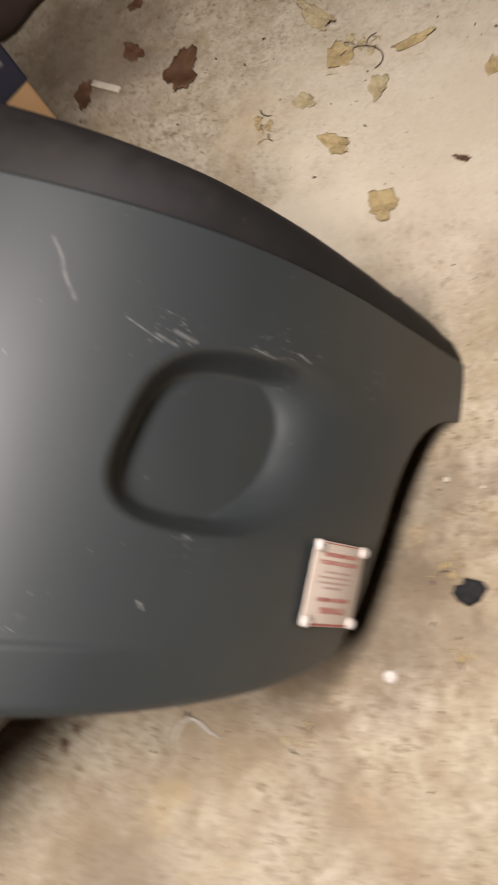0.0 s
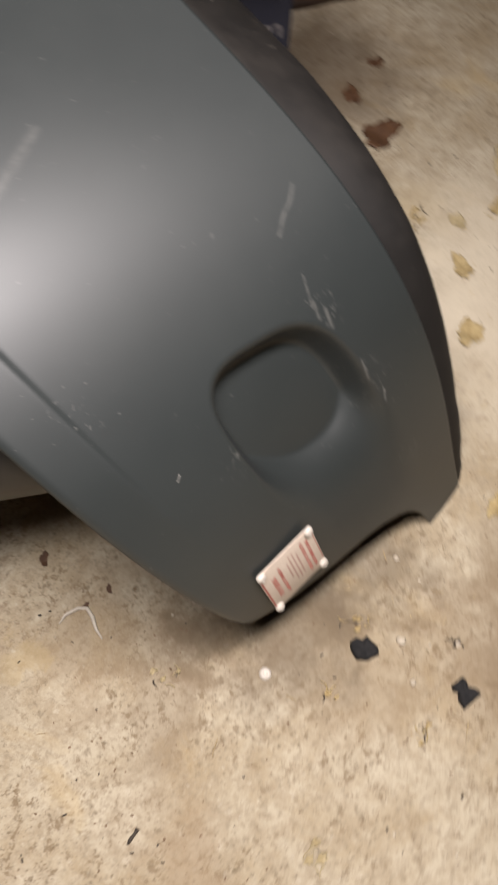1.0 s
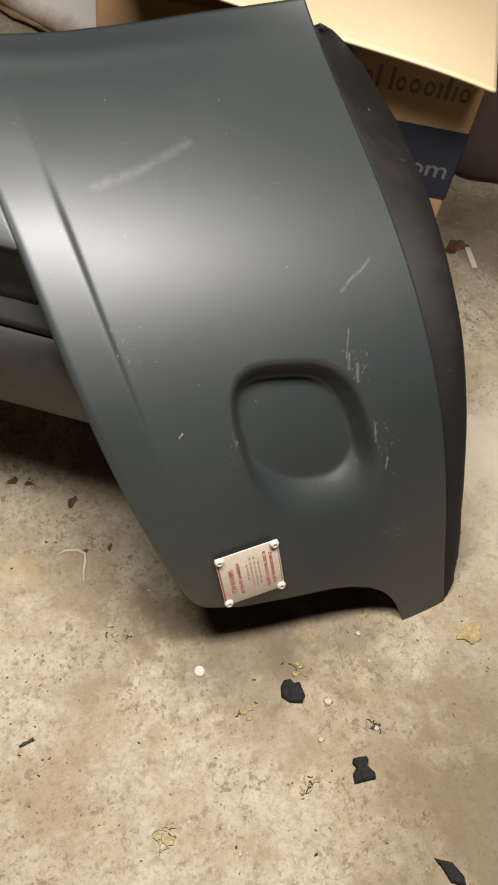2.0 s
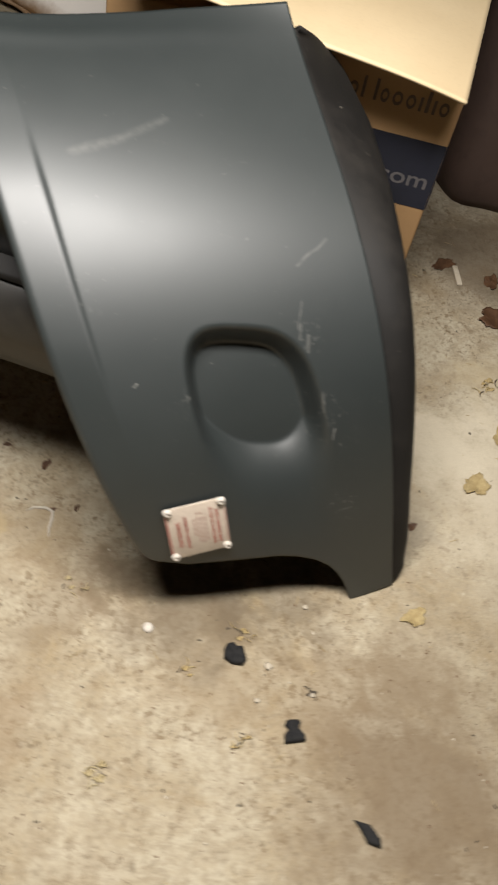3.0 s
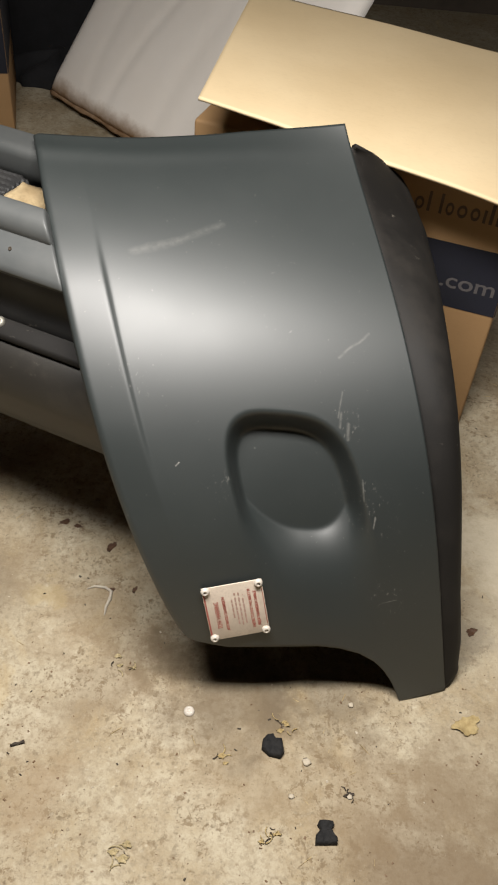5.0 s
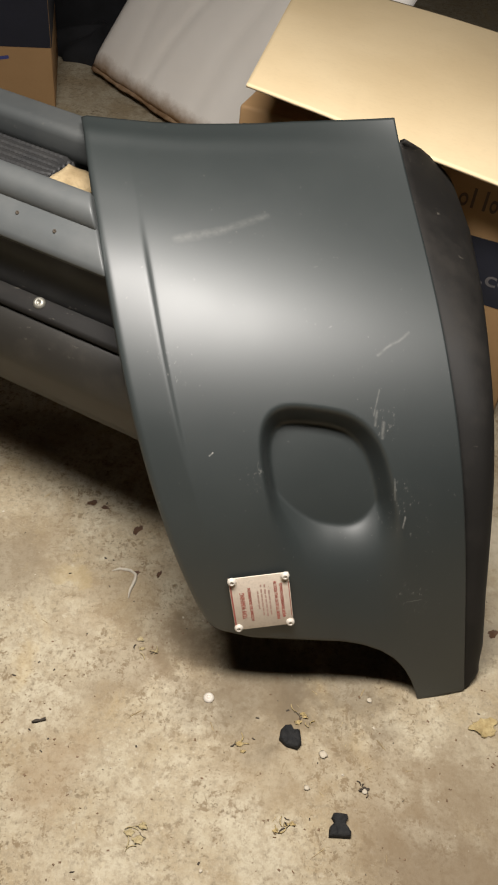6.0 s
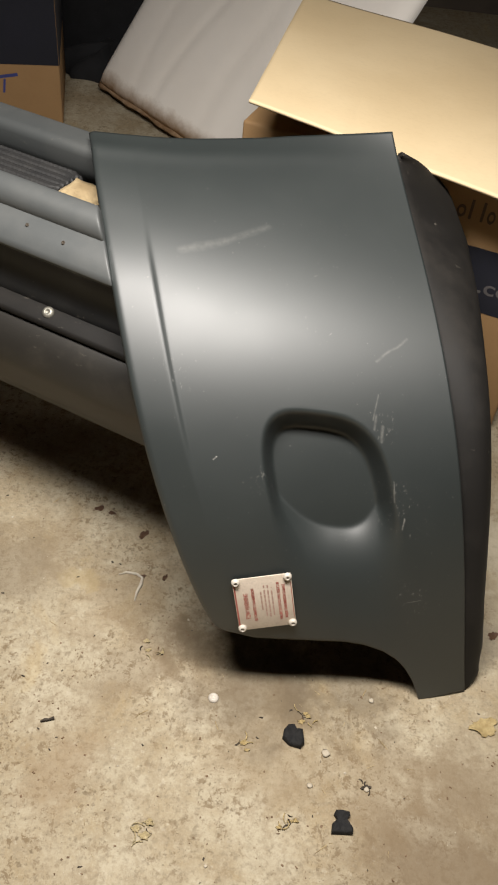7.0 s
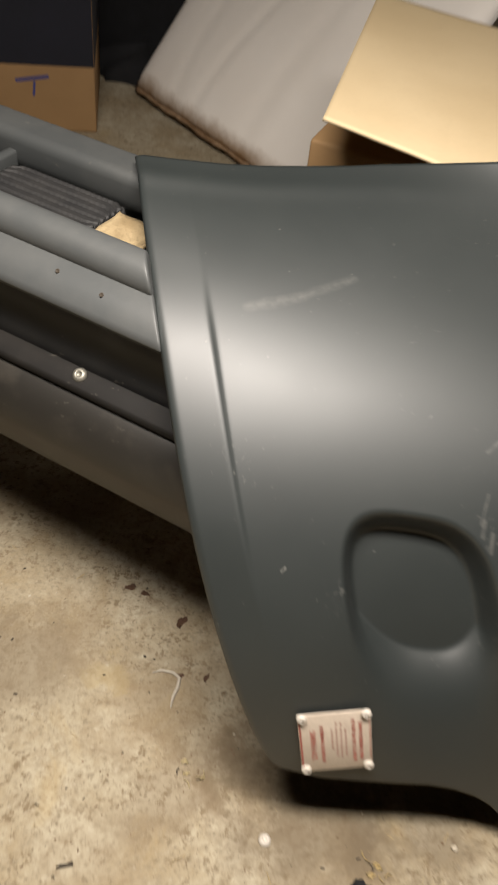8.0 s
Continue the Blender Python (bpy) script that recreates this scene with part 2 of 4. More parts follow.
def pad_cloth():
    """Off-white quilted cloth with a fine weave; brown dirt along the lower edge (its local y near 0)."""
    m = Mat("soiled_white_cloth", 0.9)
    sep = m.node("ShaderNodeSeparateXYZ")
    m.link(m.tc.outputs["Object"], sep.inputs[0])
    edge = m.math("ADD", sep.outputs[1], m.math("MULTIPLY", m.math("SUBTRACT", m.noise(14, 6, 0.7), 0.5), 0.06))
    dirt = m.math("SUBTRACT", 1.0, m.ramp(edge, 0.004, 0.055), clamp=True)
    c = m.mix(m.ramp(m.noise(5, 4), 0.4, 0.7), (0.86, 0.81, 0.745), (0.89, 0.845, 0.785))
    c = m.mix(dirt, c, (0.25, 0.145, 0.065))
    m.colour(c)
    wv = m.node("ShaderNodeTexWave")
    wv.inputs["Scale"].default_value = 95
    m.link(m.tc.outputs["Object"], wv.inputs["Vector"])
    m.bump(m.math("ADD", wv.outputs[1], m.math("MULTIPLY", m.noise(14, 3), 5.0)), 0.14, 0.003)
    return m.m


CONCRETE = concrete()
PANEL = panel_plastic()
FLANGE = black_plastic("dusty_black_plastic", (0.009, 0.008, 0.007), (0.027, 0.023, 0.019), 0.66, 0.8)
FLANGE.node_tree.nodes["Principled BSDF"].inputs["Specular IOR Level"].default_value = 0.3
GREY_TRIM = black_plastic("smooth_grey_trim", (0.052, 0.056, 0.056), (0.085, 0.085, 0.079), 0.44, 0.5)
# grey trim with the lamp's light painted in, for rail and sloping face
LAMPLIT_TRIM = black_plastic("lamplit_grey_trim", (0.074, 0.079, 0.079), (0.115, 0.115, 0.108), 0.44, 0.5)
DARK_TRIM = black_plastic("dark_trim", (0.018, 0.018, 0.018), (0.04, 0.037, 0.032), 0.45, 0.5)
SCUFFED = black_plastic("scuffed_dark_plastic", (0.020, 0.018, 0.015), (0.066, 0.056, 0.043), 0.5, 0.9)
RUBBER = plain("ribbed_black_rubber", (0.011, 0.011, 0.0115), (0.022, 0.021, 0.020), 30, 0.65, 0.0, 0.3)
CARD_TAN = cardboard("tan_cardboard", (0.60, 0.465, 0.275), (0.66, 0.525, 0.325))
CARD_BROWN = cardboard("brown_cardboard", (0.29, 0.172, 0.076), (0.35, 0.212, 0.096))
NAVY = plain("navy_print", (0.0035, 0.0045, 0.011), (0.005, 0.006, 0.015), 9, 0.8)
INK = plain("dark_ink", (0.07, 0.045, 0.03), (0.095, 0.06, 0.04), 20, 0.7)
INK_PALE = plain("pale_print", (0.075, 0.07, 0.07), (0.10, 0.09, 0.09), 20, 0.7)
BLUE_INK = plain("blue_ink", (0.03, 0.04, 0.16), (0.04, 0.05, 0.2), 20, 0.7)
PAD = pad_cloth()
OLD_CARD = plain("weathered_cardboard", (0.21, 0.15, 0.075), (0.36, 0.275, 0.155), 28, 0.85, 0.0, 0.5)
PIPING = plain("dirty_piping", (0.20, 0.115, 0.055), (0.38, 0.26, 0.16), 22, 0.9, 0.0, 0.5)
PLATE = plain("cream_plate_paint", (0.56, 0.47, 0.38), (0.64, 0.55, 0.45), 40, 0.5, 0.0, 0.05)
RED_INK = plain("red_ink", (0.32, 0.085, 0.065), (0.42, 0.13, 0.10), 60, 0.6)
FADED_INK = plain("faded_pink_ink", (0.40, 0.25, 0.2), (0.46, 0.31, 0.26), 80, 0.6)
RIVET = plain("white_rivet_paint", (0.52, 0.47, 0.40), (0.64, 0.59, 0.52), 120, 0.42)
STEEL = plain("dull_steel", (0.26, 0.25, 0.21), (0.36, 0.34, 0.29), 90, 0.5, 0.7)
CHIP = plain("black_plastic_scrap", (0.009, 0.009, 0.0095), (0.020, 0.019, 0.018), 90, 0.8, 0.0, 0.9, 260)
CHIP.node_tree.nodes["Principled BSDF"].inputs["Specular IOR Level"].default_value = 0.3
LEAF = plain("dry_tan_leaf", (0.40, 0.29, 0.125), (0.54, 0.42, 0.21), 110, 0.8, 0.0, 0.8)
LEAF_PALE = plain("dry_yellow_leaf", (0.42, 0.33, 0.17), (0.56, 0.46, 0.27), 110, 0.8, 0.0, 0.8)
LEAF_DARK = plain("dark_brown_leaf", (0.07, 0.032, 0.014), (0.11, 0.052, 0.022), 60, 0.6, 0.0, 0.4)
TWIG = plain("dark_twig", (0.035, 0.026, 0.018), (0.06, 0.045, 0.03), 90, 0.8)
CRUMB = plain("white_crumb", (0.42, 0.36, 0.27), (0.52, 0.46, 0.36), 90, 0.7)
WOOD = plain("dull_brown_wood", (0.14, 0.085, 0.045), (0.2, 0.125, 0.07), 12, 0.65, 0.0, 0.2)
SACK = plain("brown_paper_sack", (0.062, 0.038, 0.029), (0.085, 0.052, 0.040), 4, 0.8, 0.0, 0.25, 9)
BLACK_CLOTH = plain("black_cloth", (0.005, 0.005, 0.006), (0.010, 0.010, 0.012), 18, 0.9, 0.0, 0.4)
WALL = plain("dark_garage_wall", (0.07, 0.055, 0.042), (0.10, 0.08, 0.06), 2, 0.85, 0.0, 0.2)
CEIL = plain("ceiling_board", (0.16, 0.14, 0.115), (0.2, 0.175, 0.145), 2, 0.85)
MARK = plain("pale_thread", (0.50, 0.45, 0.37), (0.56, 0.51, 0.42), 50, 0.8)
STRAW = plain("straw_bits", (0.45, 0.35, 0.18), (0.2, 0.14, 0.08), 30, 0.8)

# ---- mesh helpers ----


def to_object(name, bm, material, smooth=True):
    me = bpy.data.meshes.new(name)
    bm.to_mesh(me)
    bm.free()
    me.materials.append(material)
    if smooth:
        for p in me.polygons:
            p.use_smooth = True
    return new(name, me)


def part(name, bm, material, parent, label="", smooth=True):
    ob = to_object(name, bm, material, smooth)
    if parent:
        ob.parent = parent
        ob.matrix_parent_inverse = parent.matrix_world.inverted()
    if label:
        tagged(ob, label)
    return ob


def thing(name, x, y, z, label, category, group="", kind=""):
    ob = new(name)
    ob.matrix_world = pose(x, y, z)
    bpy.context.view_layer.update()
    return tagged(ob, label, category, group, kind)


def grid(rows):
    """A sheet from rows of points."""
    bm = bmesh.new()
    vs = [[bm.verts.new(p) for p in r] for r in rows]
    for r0, r1 in zip(vs, vs[1:]):
        for i in range(len(r0) - 1):
            bm.faces.new((r0[i], r0[i + 1], r1[i + 1], r1[i]))
    return bm


def block(sx, sy, sz, m=None, bevel=0.0, seg=2, base=True):
    """A box with rounded edges, standing on its base."""
    bm = bmesh.new()
    bmesh.ops.create_cube(bm, size=1)
    bmesh.ops.scale(bm, vec=(sx, sy, sz), verts=bm.verts)
    if base:
        bmesh.ops.translate(bm, vec=(0, 0, sz / 2), verts=bm.verts)
    if bevel:
        bmesh.ops.bevel(bm, geom=bm.edges[:], offset=bevel, segments=seg, affect="EDGES", profile=0.5)
    if m:
        bmesh.ops.transform(bm, matrix=m, verts=bm.verts)
    return bm


def lathe(profile, n=24, m=None):
    rows = [[(r * math.cos(2 * math.pi * k / n), r * math.sin(2 * math.pi * k / n), z) for k in range(n + 1)] for r, z in profile]
    bm = grid(rows)
    bmesh.ops.remove_doubles(bm, verts=bm.verts, dist=1e-6)
    bmesh.ops.recalc_face_normals(bm, faces=bm.faces)
    if m:
        bmesh.ops.transform(bm, matrix=m, verts=bm.verts)
    return bm


def tube(points, r, n=8):
    """A round bar along points, closed at both ends."""
    pts = [Vector(p) for p in points]
    rows = []
    for i, p in enumerate(pts):
        d = (pts[min(i + 1, len(pts) - 1)] - pts[max(i - 1, 0)]).normalized()
        s = d.cross(Vector((0, 0, 1)) if abs(d.z) < 0.9 else Vector((1, 0, 0))).normalized()
        t = s.cross(d)
        rr = r[i] if isinstance(r, (list, tuple)) else r
        rows.append([p + rr * (math.cos(2 * math.pi * k / n) * s + math.sin(2 * math.pi * k / n) * t) for k in range(n + 1)])
    bm = grid(rows)
    bmesh.ops.remove_doubles(bm, verts=bm.verts, dist=1e-7)
    bmesh.ops.holes_fill(bm, edges=bm.edges[:], sides=0)
    bmesh.ops.recalc_face_normals(bm, faces=bm.faces)
    return bm


def solid(ob, thick, offset=-1.0):
    md = ob.modifiers.new("thickness", "SOLIDIFY")
    md.thickness, md.offset = thick, offset
    return ob


def smooth01(x, a, b):
    t = min(1.0, max(0.0, (x - a) / (b - a)))
    return t * t * (3 - 2 * t)


def keyed(x, keys):
    """Straight-line value between (x, value) keys."""
    if x <= keys[0][0]:
        return keys[0][1]
    for (x0, v0), (x1, v1) in zip(keys, keys[1:]):
        if x <= x1:
            return v0 + (v1 - v0) * (x - x0) / (x1 - x0)
    return keys[-1][1]


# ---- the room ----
floor = tagged(to_object("floor", block(6.4, 7.0, 0.1, pose(0, 0.6, -0.1), 0), CONCRETE, False), "stained and speckled warm grey concrete garage floor, some shade painted in", "floor", kind="structure")
for nm, sx, sy, x, y in (("wall_north", 6.4, 0.12, 0, 4.16), ("wall_south", 6.4, 0.12, 0, -2.96), ("wall_east", 0.12, 7.0, 3.26, 0.6), ("wall_west", 0.12, 7.0, -3.26, 0.6)):
    tagged(to_object(nm, block(sx, sy, 2.5, pose(x, y, 0)), WALL, False), "plain dull brown garage wall", "wall", kind="structure")
tagged(to_object("ceiling", block(6.6, 7.2, 0.1, pose(0, 0.6, 2.5)), CEIL, False), "plain dull brown ceiling boards", "ceiling", kind="structure")

# ---- the bumper: corner panel ----
# The face is a height w over the slanted coordinate a = (y + z) / sqrt 2, as a low polynomial in x and a.
FACE = ((0, 0, -0.2973), (0, 1, -0.0004), (0, 2, -0.1771), (0, 3, -0.0318), (0, 4, 0.0098), (0, 5, 0.0558), (1, 0, -0.0421), (1, 1, 0.0193), (1, 2, -0.0560), (1, 3, -0.0264), (1, 4, 0.1305), (2, 0, -0.0015), (2, 1, 0.0186), (2, 2, -0.0328), (2, 3, 0.0203))



def face_point(x, a):
    X, A = (x - 0.12) / 0.3, (a - 0.92) / 0.42
    w = sum(k * X ** i * A ** j for i, j, k in FACE)
    return Vector((x, (a - w) / S2, (a + w) / S2))


def face_normal(x, a):
    e = 0.002
    dx = face_point(x + e, a) - face_point(x - e, a)
    da = face_point(x, a + e) - face_point(x, a - e)
    return dx.cross(da).normalized()


def x_left(a):
    t = max(a, 0.56) - 0.9
    return -0.4714 * t ** 3 + 0.1666 * t ** 2 - 0.3359 * t - 0.1148


def x_right(a):
    return 0.416 - (a - 0.518) * 0.2747


def a_top(u):
    return keyed(u, ((0, 1.268), (0.11, 1.269), (0.22, 1.273), (0.33, 1.280), (0.56, 1.300), (0.67, 1.311), (0.78, 1.320), (1.0, 1.336)))


def a_bottom(u):
    if u < 0.06:
        return 0.588 + 0.03 * (1 - math.sqrt(max(0.0, 1 - (1 - u / 0.06) ** 2)))
    return keyed(u, ((0.06, 0.588), (0.15, 0.583), (0.36, 0.588), (0.5, 0.591), (0.58, 0.588), (0.65, 0.580), (0.70, 0.568), (0.74, 0.551), (0.77, 0.532), (0.79, 0.512), (0.80, 0.499), (1.0, 0.518)))


def recess(u, a):
    """How far the scooped recess lies below the face."""
    axis = 0.565 - 0.02 * (a - 0.8)
    half = 0.195 + 0.02 * smooth01(0.9 - a, 0.0, 0.2)
    du = abs(u - axis) / half
    da = max(0.0, (a - 0.80) / 0.104)
    rim = (du ** 3.2 + da ** 3.2) ** (1 / 3.2)
    low = smooth01(0.78 - a, 0.0, 0.08)
    wall = 1 - smooth01(rim, 0.79 - 0.26 * low, 1.04 + 0.1 * low)
    crease = 0.743 + 0.026 * min(1.6, abs(u - axis) / 0.145) ** 2.6
    d = crease - a
    soft = 0.0015
    d = 0.5 * (d + math.sqrt(d * d + soft * soft))
    ramp = math.exp(-d / 0.046)
    fade = smooth01(a, 0.585, 0.66)
    return 0.040 * wall * ramp * fade


def ridge(u, a):
    """The strip beside the outer edge stands proud along a crease that runs out at both ends."""
    line = 0.126 + (1.096 - a) * 0.015
    depth = 0.0032 * smooth01(a, 0.76, 0.88) * (1 - smooth01(a, 1.04, 1.14))
    return depth * (1 - smooth01(u, line - 0.008, line + 0.013))


def panel_at(u, v):
    a = a_bottom(u) + (a_top(u) - a_bottom(u)) * v
    xl, xr = x_left(a), x_right(a)
    x = xl + (xr - xl) * u
    n = face_normal(x, a)
    h = ridge(u, a) - recess(u, a)
    h -= 0.055 * max(0.0, 0.126 + (1.096 - a) * 0.015 - u) * smooth01(a, 0.62, 0.84) * (1 - 0.7 * smooth01(a, 1.12, 1.26)) + 0.004 * max(0.0, 1 - u / 0.022) ** 2      # rolled outer edge
    h += 0.0035 * math.exp(-((v - 0.955) / 0.02) ** 2) * (1 - u)  # faint swell below the upper edge
    return face_point(x, a) + n * h, (u, a)


def build_panel(parent):
    NU, NV = 170, 230
    bm = bmesh.new()
    lay = bm.loops.layers.uv.new("map")
    rows, maps = [], {}
    for j in range(NV + 1):
        v = j / NV
        row = []
        for i in range(NU + 1):
            p, m = panel_at(i / NU, v)
            vert = bm.verts.new(p)
            maps[vert] = m
            row.append(vert)
        rows.append(row)
    for r0, r1 in zip(rows, rows[1:]):
        for i in range(NU):
            f = bm.faces.new((r0[i], r0[i + 1], r1[i + 1], r1[i]))
            for lp in f.loops:
                lp[lay].uv = maps[lp.vert]
    ob = part("corner_panel", bm, PANEL, parent, "satin dark grey primed panel with scooped recess and scratches")
    solid(ob, 0.0035)
    return ob


bumper = thing("vehicle_bumper", 0.30, 0.90, 0.0, "dark grey plastic vehicle bumper end standing on the concrete", "bumper")
panel = build_panel(bumper)


def seam_at(v):
    return panel_at(1.0, 1 - v)[0]


def build_flange(parent):
    rows = []
    for j in range(111):
        v = 0.045 + 0.955 * j / 110
        s = seam_at(min(v, 1.0))
        inset = Vector((-0.012, 0.010, -0.006))
        dx = keyed(v, ((0, 0.10), (0.1, 0.097), (0.2, 0.089), (0.3, 0.075), (0.4, 0.062), (0.5, 0.054), (0.7, 0.042), (0.9, 0.033), (0.97, 0.022), (1, 0.008)))
        dy = keyed(v, ((0, 0.20), (0.1, 0.165), (0.2, 0.092), (0.3, 0.049), (0.4, 0.027), (0.5, 0.02), (0.8, 0.024), (1, 0.014)))
        dz = keyed(v, ((0, -0.11), (0.1, -0.084), (0.2, -0.05), (0.3, -0.03), (0.4, -0.02), (0.5, -0.018), (0.8, -0.034), (0.95, -0.02), (1, 0.004)))
        k = math.sqrt(max(0.0, 1 - (1 - min(1.0, (v - 0.045) / 0.075)) ** 2))
        out = Vector((dx, dy, dz)) * (0.02 + 0.98 * k)
        o = s + out
        back = o + Vector((-0.012, 0.05, -0.035)) * (0.3 + 0.7 * min(1.0, s.z / 0.2))
        ctrl = s + out * 0.55 + Vector((0.010, -0.010, 0.012)) * min(1.0, s.z / 0.15)
        row = [s + inset]
        for q in range(11):
            t = q / 10
            row.append((s + Vector((-0.004, 0.008, -0.008)) * (0.6 + 0.9 * smooth01(v, 0.25, 0.4) * (1 - smooth01(v, 0.65, 0.85)))) * (1 - t) ** 2 + ctrl * 2 * t * (1 - t) + o * t * t)
        for q in range(1, 6):
            t = q / 5
            row.append(o.lerp(back, t) + Vector((0.006, 0.0, 0.0)) * math.sin(math.pi * t))
        rows.append([(p.x, p.y, max(p.z, 0.002)) for p in row])
    ob = part("side_flange", grid(rows), FLANGE, parent, "dusty black plastic return flange")
    solid(ob, 0.003)
    return ob


build_flange(bumper)

# ---- the bumper: middle section with a step, running away from the panel ----
ALONG, BACK = Vector((-0.92, 0.39, 0)), Vector((0.39, 0.92, 0))


def sect(s, n, z):
    return BACK * n + ALONG * s + Vector((0, 0, z))


def swept(name, prof, s0, s1, material, label="", thick=0.004, steps=14, tuck=True):
    """A profile carried along the middle section; its first end bends back and down behind the panel."""
    rows = []
    if tuck:
        for k in range(6):
            q = 1 - k / 6
            rows.append([sect(s0 - 0.004 * q, n + 0.045 * q ** 1.2, z - 0.055 * q) for n, z in prof])
    for j in range(steps + 3):
        s = s0 + (0.0, 0.002, 0.006)[j] if j < 3 else s0 + (s1 - s0) * (j - 2) / steps
        rows.append([sect(s, n, z) for n, z in prof])
    ob = part(name, grid(rows), material, bumper, label)
    if thick:
        solid(ob, thick, 0.0)
    return ob


def edge_s(n, z):
    """Where a point of the middle section meets the panel's outer edge."""
    s = 0.55
    for _ in range(12):
        a = (0.92 * n + 0.39 * s + z) / S2
        s = (0.39 * n - x_left(a) + 0.002) / 0.92
    return s


def butted(name, prof, s1, material, label):
    """A profile carried along the middle section and cut off along the panel's edge, with a short turned-in end."""
    ends = [edge_s(n, z) for n, z in prof]
    rows = []
    for k in range(5):
        q = 1 - k / 5
        rows.append([sect(e, n, z) + Vector((0, 0.04, -0.04)) * q for e, (n, z) in zip(ends, prof)])
    for d in (0.0, 0.001, 0.004):
        rows.append([sect(e + d, n, z) for e, (n, z) in zip(ends, prof)])
    for j in range(1, 15):
        rows.append([sect(e + (s1 - e) * j / 14, n, z) for e, (n, z) in zip(ends, prof)])
    ob = part(name, grid(rows), material, bumper, label)
    solid(ob, 0.003, 0.0)
    return ob


def arc(cn, cz, r, d0, d1, n=8):
    return [(cn + r * math.cos(radians(d0 + (d1 - d0) * k / n)), cz + r * math.sin(radians(d0 + (d1 - d0) * k / n))) for k in range(n + 1)]


END = 1.25
swept("top_plate", [(1.03, 0.55)] + arc(1.004, 0.593, 0.012, 0, 90, 5) + arc(0.974, 0.593, 0.012, 90, 180, 6) + [(0.963, 0.575), (0.968, 0.545)], 0.642, END, GREY_TRIM, "smooth grey upper rim")
butted("step_rail", arc(0.842, 0.580, 0.021, 10, 250, 18), END, LAMPLIT_TRIM, "rounded grey rail")
butted("sloping_face", [(0.836, 0.564), (0.822, 0.573), (0.797, 0.541), (0.793, 0.535), (0.797, 0.528)], END, LAMPLIT_TRIM, "flat grey sloping face")
swept("recessed_face", [(0.800, 0.531), (0.818, 0.51), (0.822, 0.48), (0.818, 0.455), (0.809, 0.443)], 0.50, END, DARK_TRIM, "dark recessed face")
swept("joint_strip", [(0.814, 0.446), (0.808, 0.442), (0.787, 0.435), (0.783, 0.428)], 0.455, END, FLANGE, "narrow dark joint strip")
swept("lower_valance", [(0.792, 0.431)] + arc(0.825, 0.37, 0.066, 118, 205, 12) + [(0.778, 0.305), (0.806, 0.258), (0.845, 0.222), (0.90, 0.205)], 0.41, END, SCUFFED, "scuffed dark rounded lower valance")
swept("inner_back", [(1.01, 0.56), (1.0, 0.42), (0.97, 0.20)], 0.64, END, DARK_TRIM, "dark inner shell")


def rib_tread():
    """Ribbed step pad: a rounded slab with raised ribs."""
    s0, s1 = 0.668, 0.83
    prof = []
    for k in range(61):
        n = 0.868 + 0.078 * k / 60
        z = 0.572 + 0.0035 * (1 if (k % 10) < 7 else 0)
        prof.append((n, z))
    rows = []
    for j in range(61):
        s = s0 + (s1 - s0) * j / 60
        d = min(j, 60 - j) / 60
        cut = 0.0005 if (j % 3) < 1 else 0.0
        rows.append([sect(s, 0.909 + (n - 0.909) * min(1.0, 0.75 + 3 * d), z - cut) for n, z in prof])
    g = grid(rows)
    ob = part("step_tread", g, RUBBER, bumper, "ribbed black rubber step pad")
    solid(ob, 0.006)


rib_tread()
swept("tread_tray", [(0.856, 0.572), (0.862, 0.545), (0.955, 0.545), (0.966, 0.562)], 0.680, 1.25, DARK_TRIM, "dark tray under the step pad")
part("tray_divider", block(0.105, 0.014, 0.040, Matrix.Translation(sect(0.845, 0.910, 0.545)) @ pose(0, 0, 0, 0, 0, 67), 0.004), GREY_TRIM, bumper)


def card_scrap():
    """A folded scrap of cardboard lying in the opening beside the step pad."""
    rows = []
    for j in range(9):
        t = j / 8
        rows.append([sect(0.600 + 0.060 * u, 0.868 + 0.058 * t + 0.006 * math.sin(3 * u), 0.556 + 0.020 * abs(u - 0.35) + 0.010 * t + 0.003 * math.sin(7 * u + 5 * t)) for u in [i / 12 for i in range(13)]])
    ob = to_object("cardboard_scrap", grid(rows), OLD_CARD)
    solid(ob, 0.004)
    tagged(ob, "folded tan cardboard scrap lying inside the bumper opening", "cardboard")


card_scrap()


def rivet_bm(r, h, m):
    return lathe([(r * 0.98, 0.0), (r, h * 0.25), (r * 0.9, h * 0.65), (r * 0.62, h * 0.95), (r * 0.38, h), (r * 0.34, h * 0.62), (0.0, h * 0.6)], 20, m)


def frame_of(point, normal, up):
    z = normal.normalized()
    y = (up - z * up.dot(z)).normalized()
    x = y.cross(z)
    m = Matrix((x, y, z)).transposed().to_4x4()
    m.translation = point
    return m


m_screw = frame_of(sect(0.6225, 0.798, 0.4415), Vector((-0.15, -0.55, 0.82)), Vector((0, 0, 1)))
part("screw", rivet_bm(0.0088, 0.006, m_screw), STEEL, bumper, "dull round screw head")
for s, n, z in ((0.655, 0.812, 0.5612), (0.595, 0.809, 0.5575)):
    m_hole = frame_of(sect(s, n, z), Vector((-0.25, -0.6, 0.75)), Vector((0, 0, 1)))
    part("screw_hole", lathe([(0.0026, 0.0), (0.0025, 0.0017), (0.0017, 0.0019), (0.0015, 0.0010), (0, 0.0010)], 12, m_hole), TWIG, bumper, "small rusty screw hole")

# ---- warning plate riveted to the panel ----
PX, PA = 0.086, 0.6450
pn = face_normal(PX, PA)
p_up = Vector((-0.018, 0.023, 0.0755)).normalized()
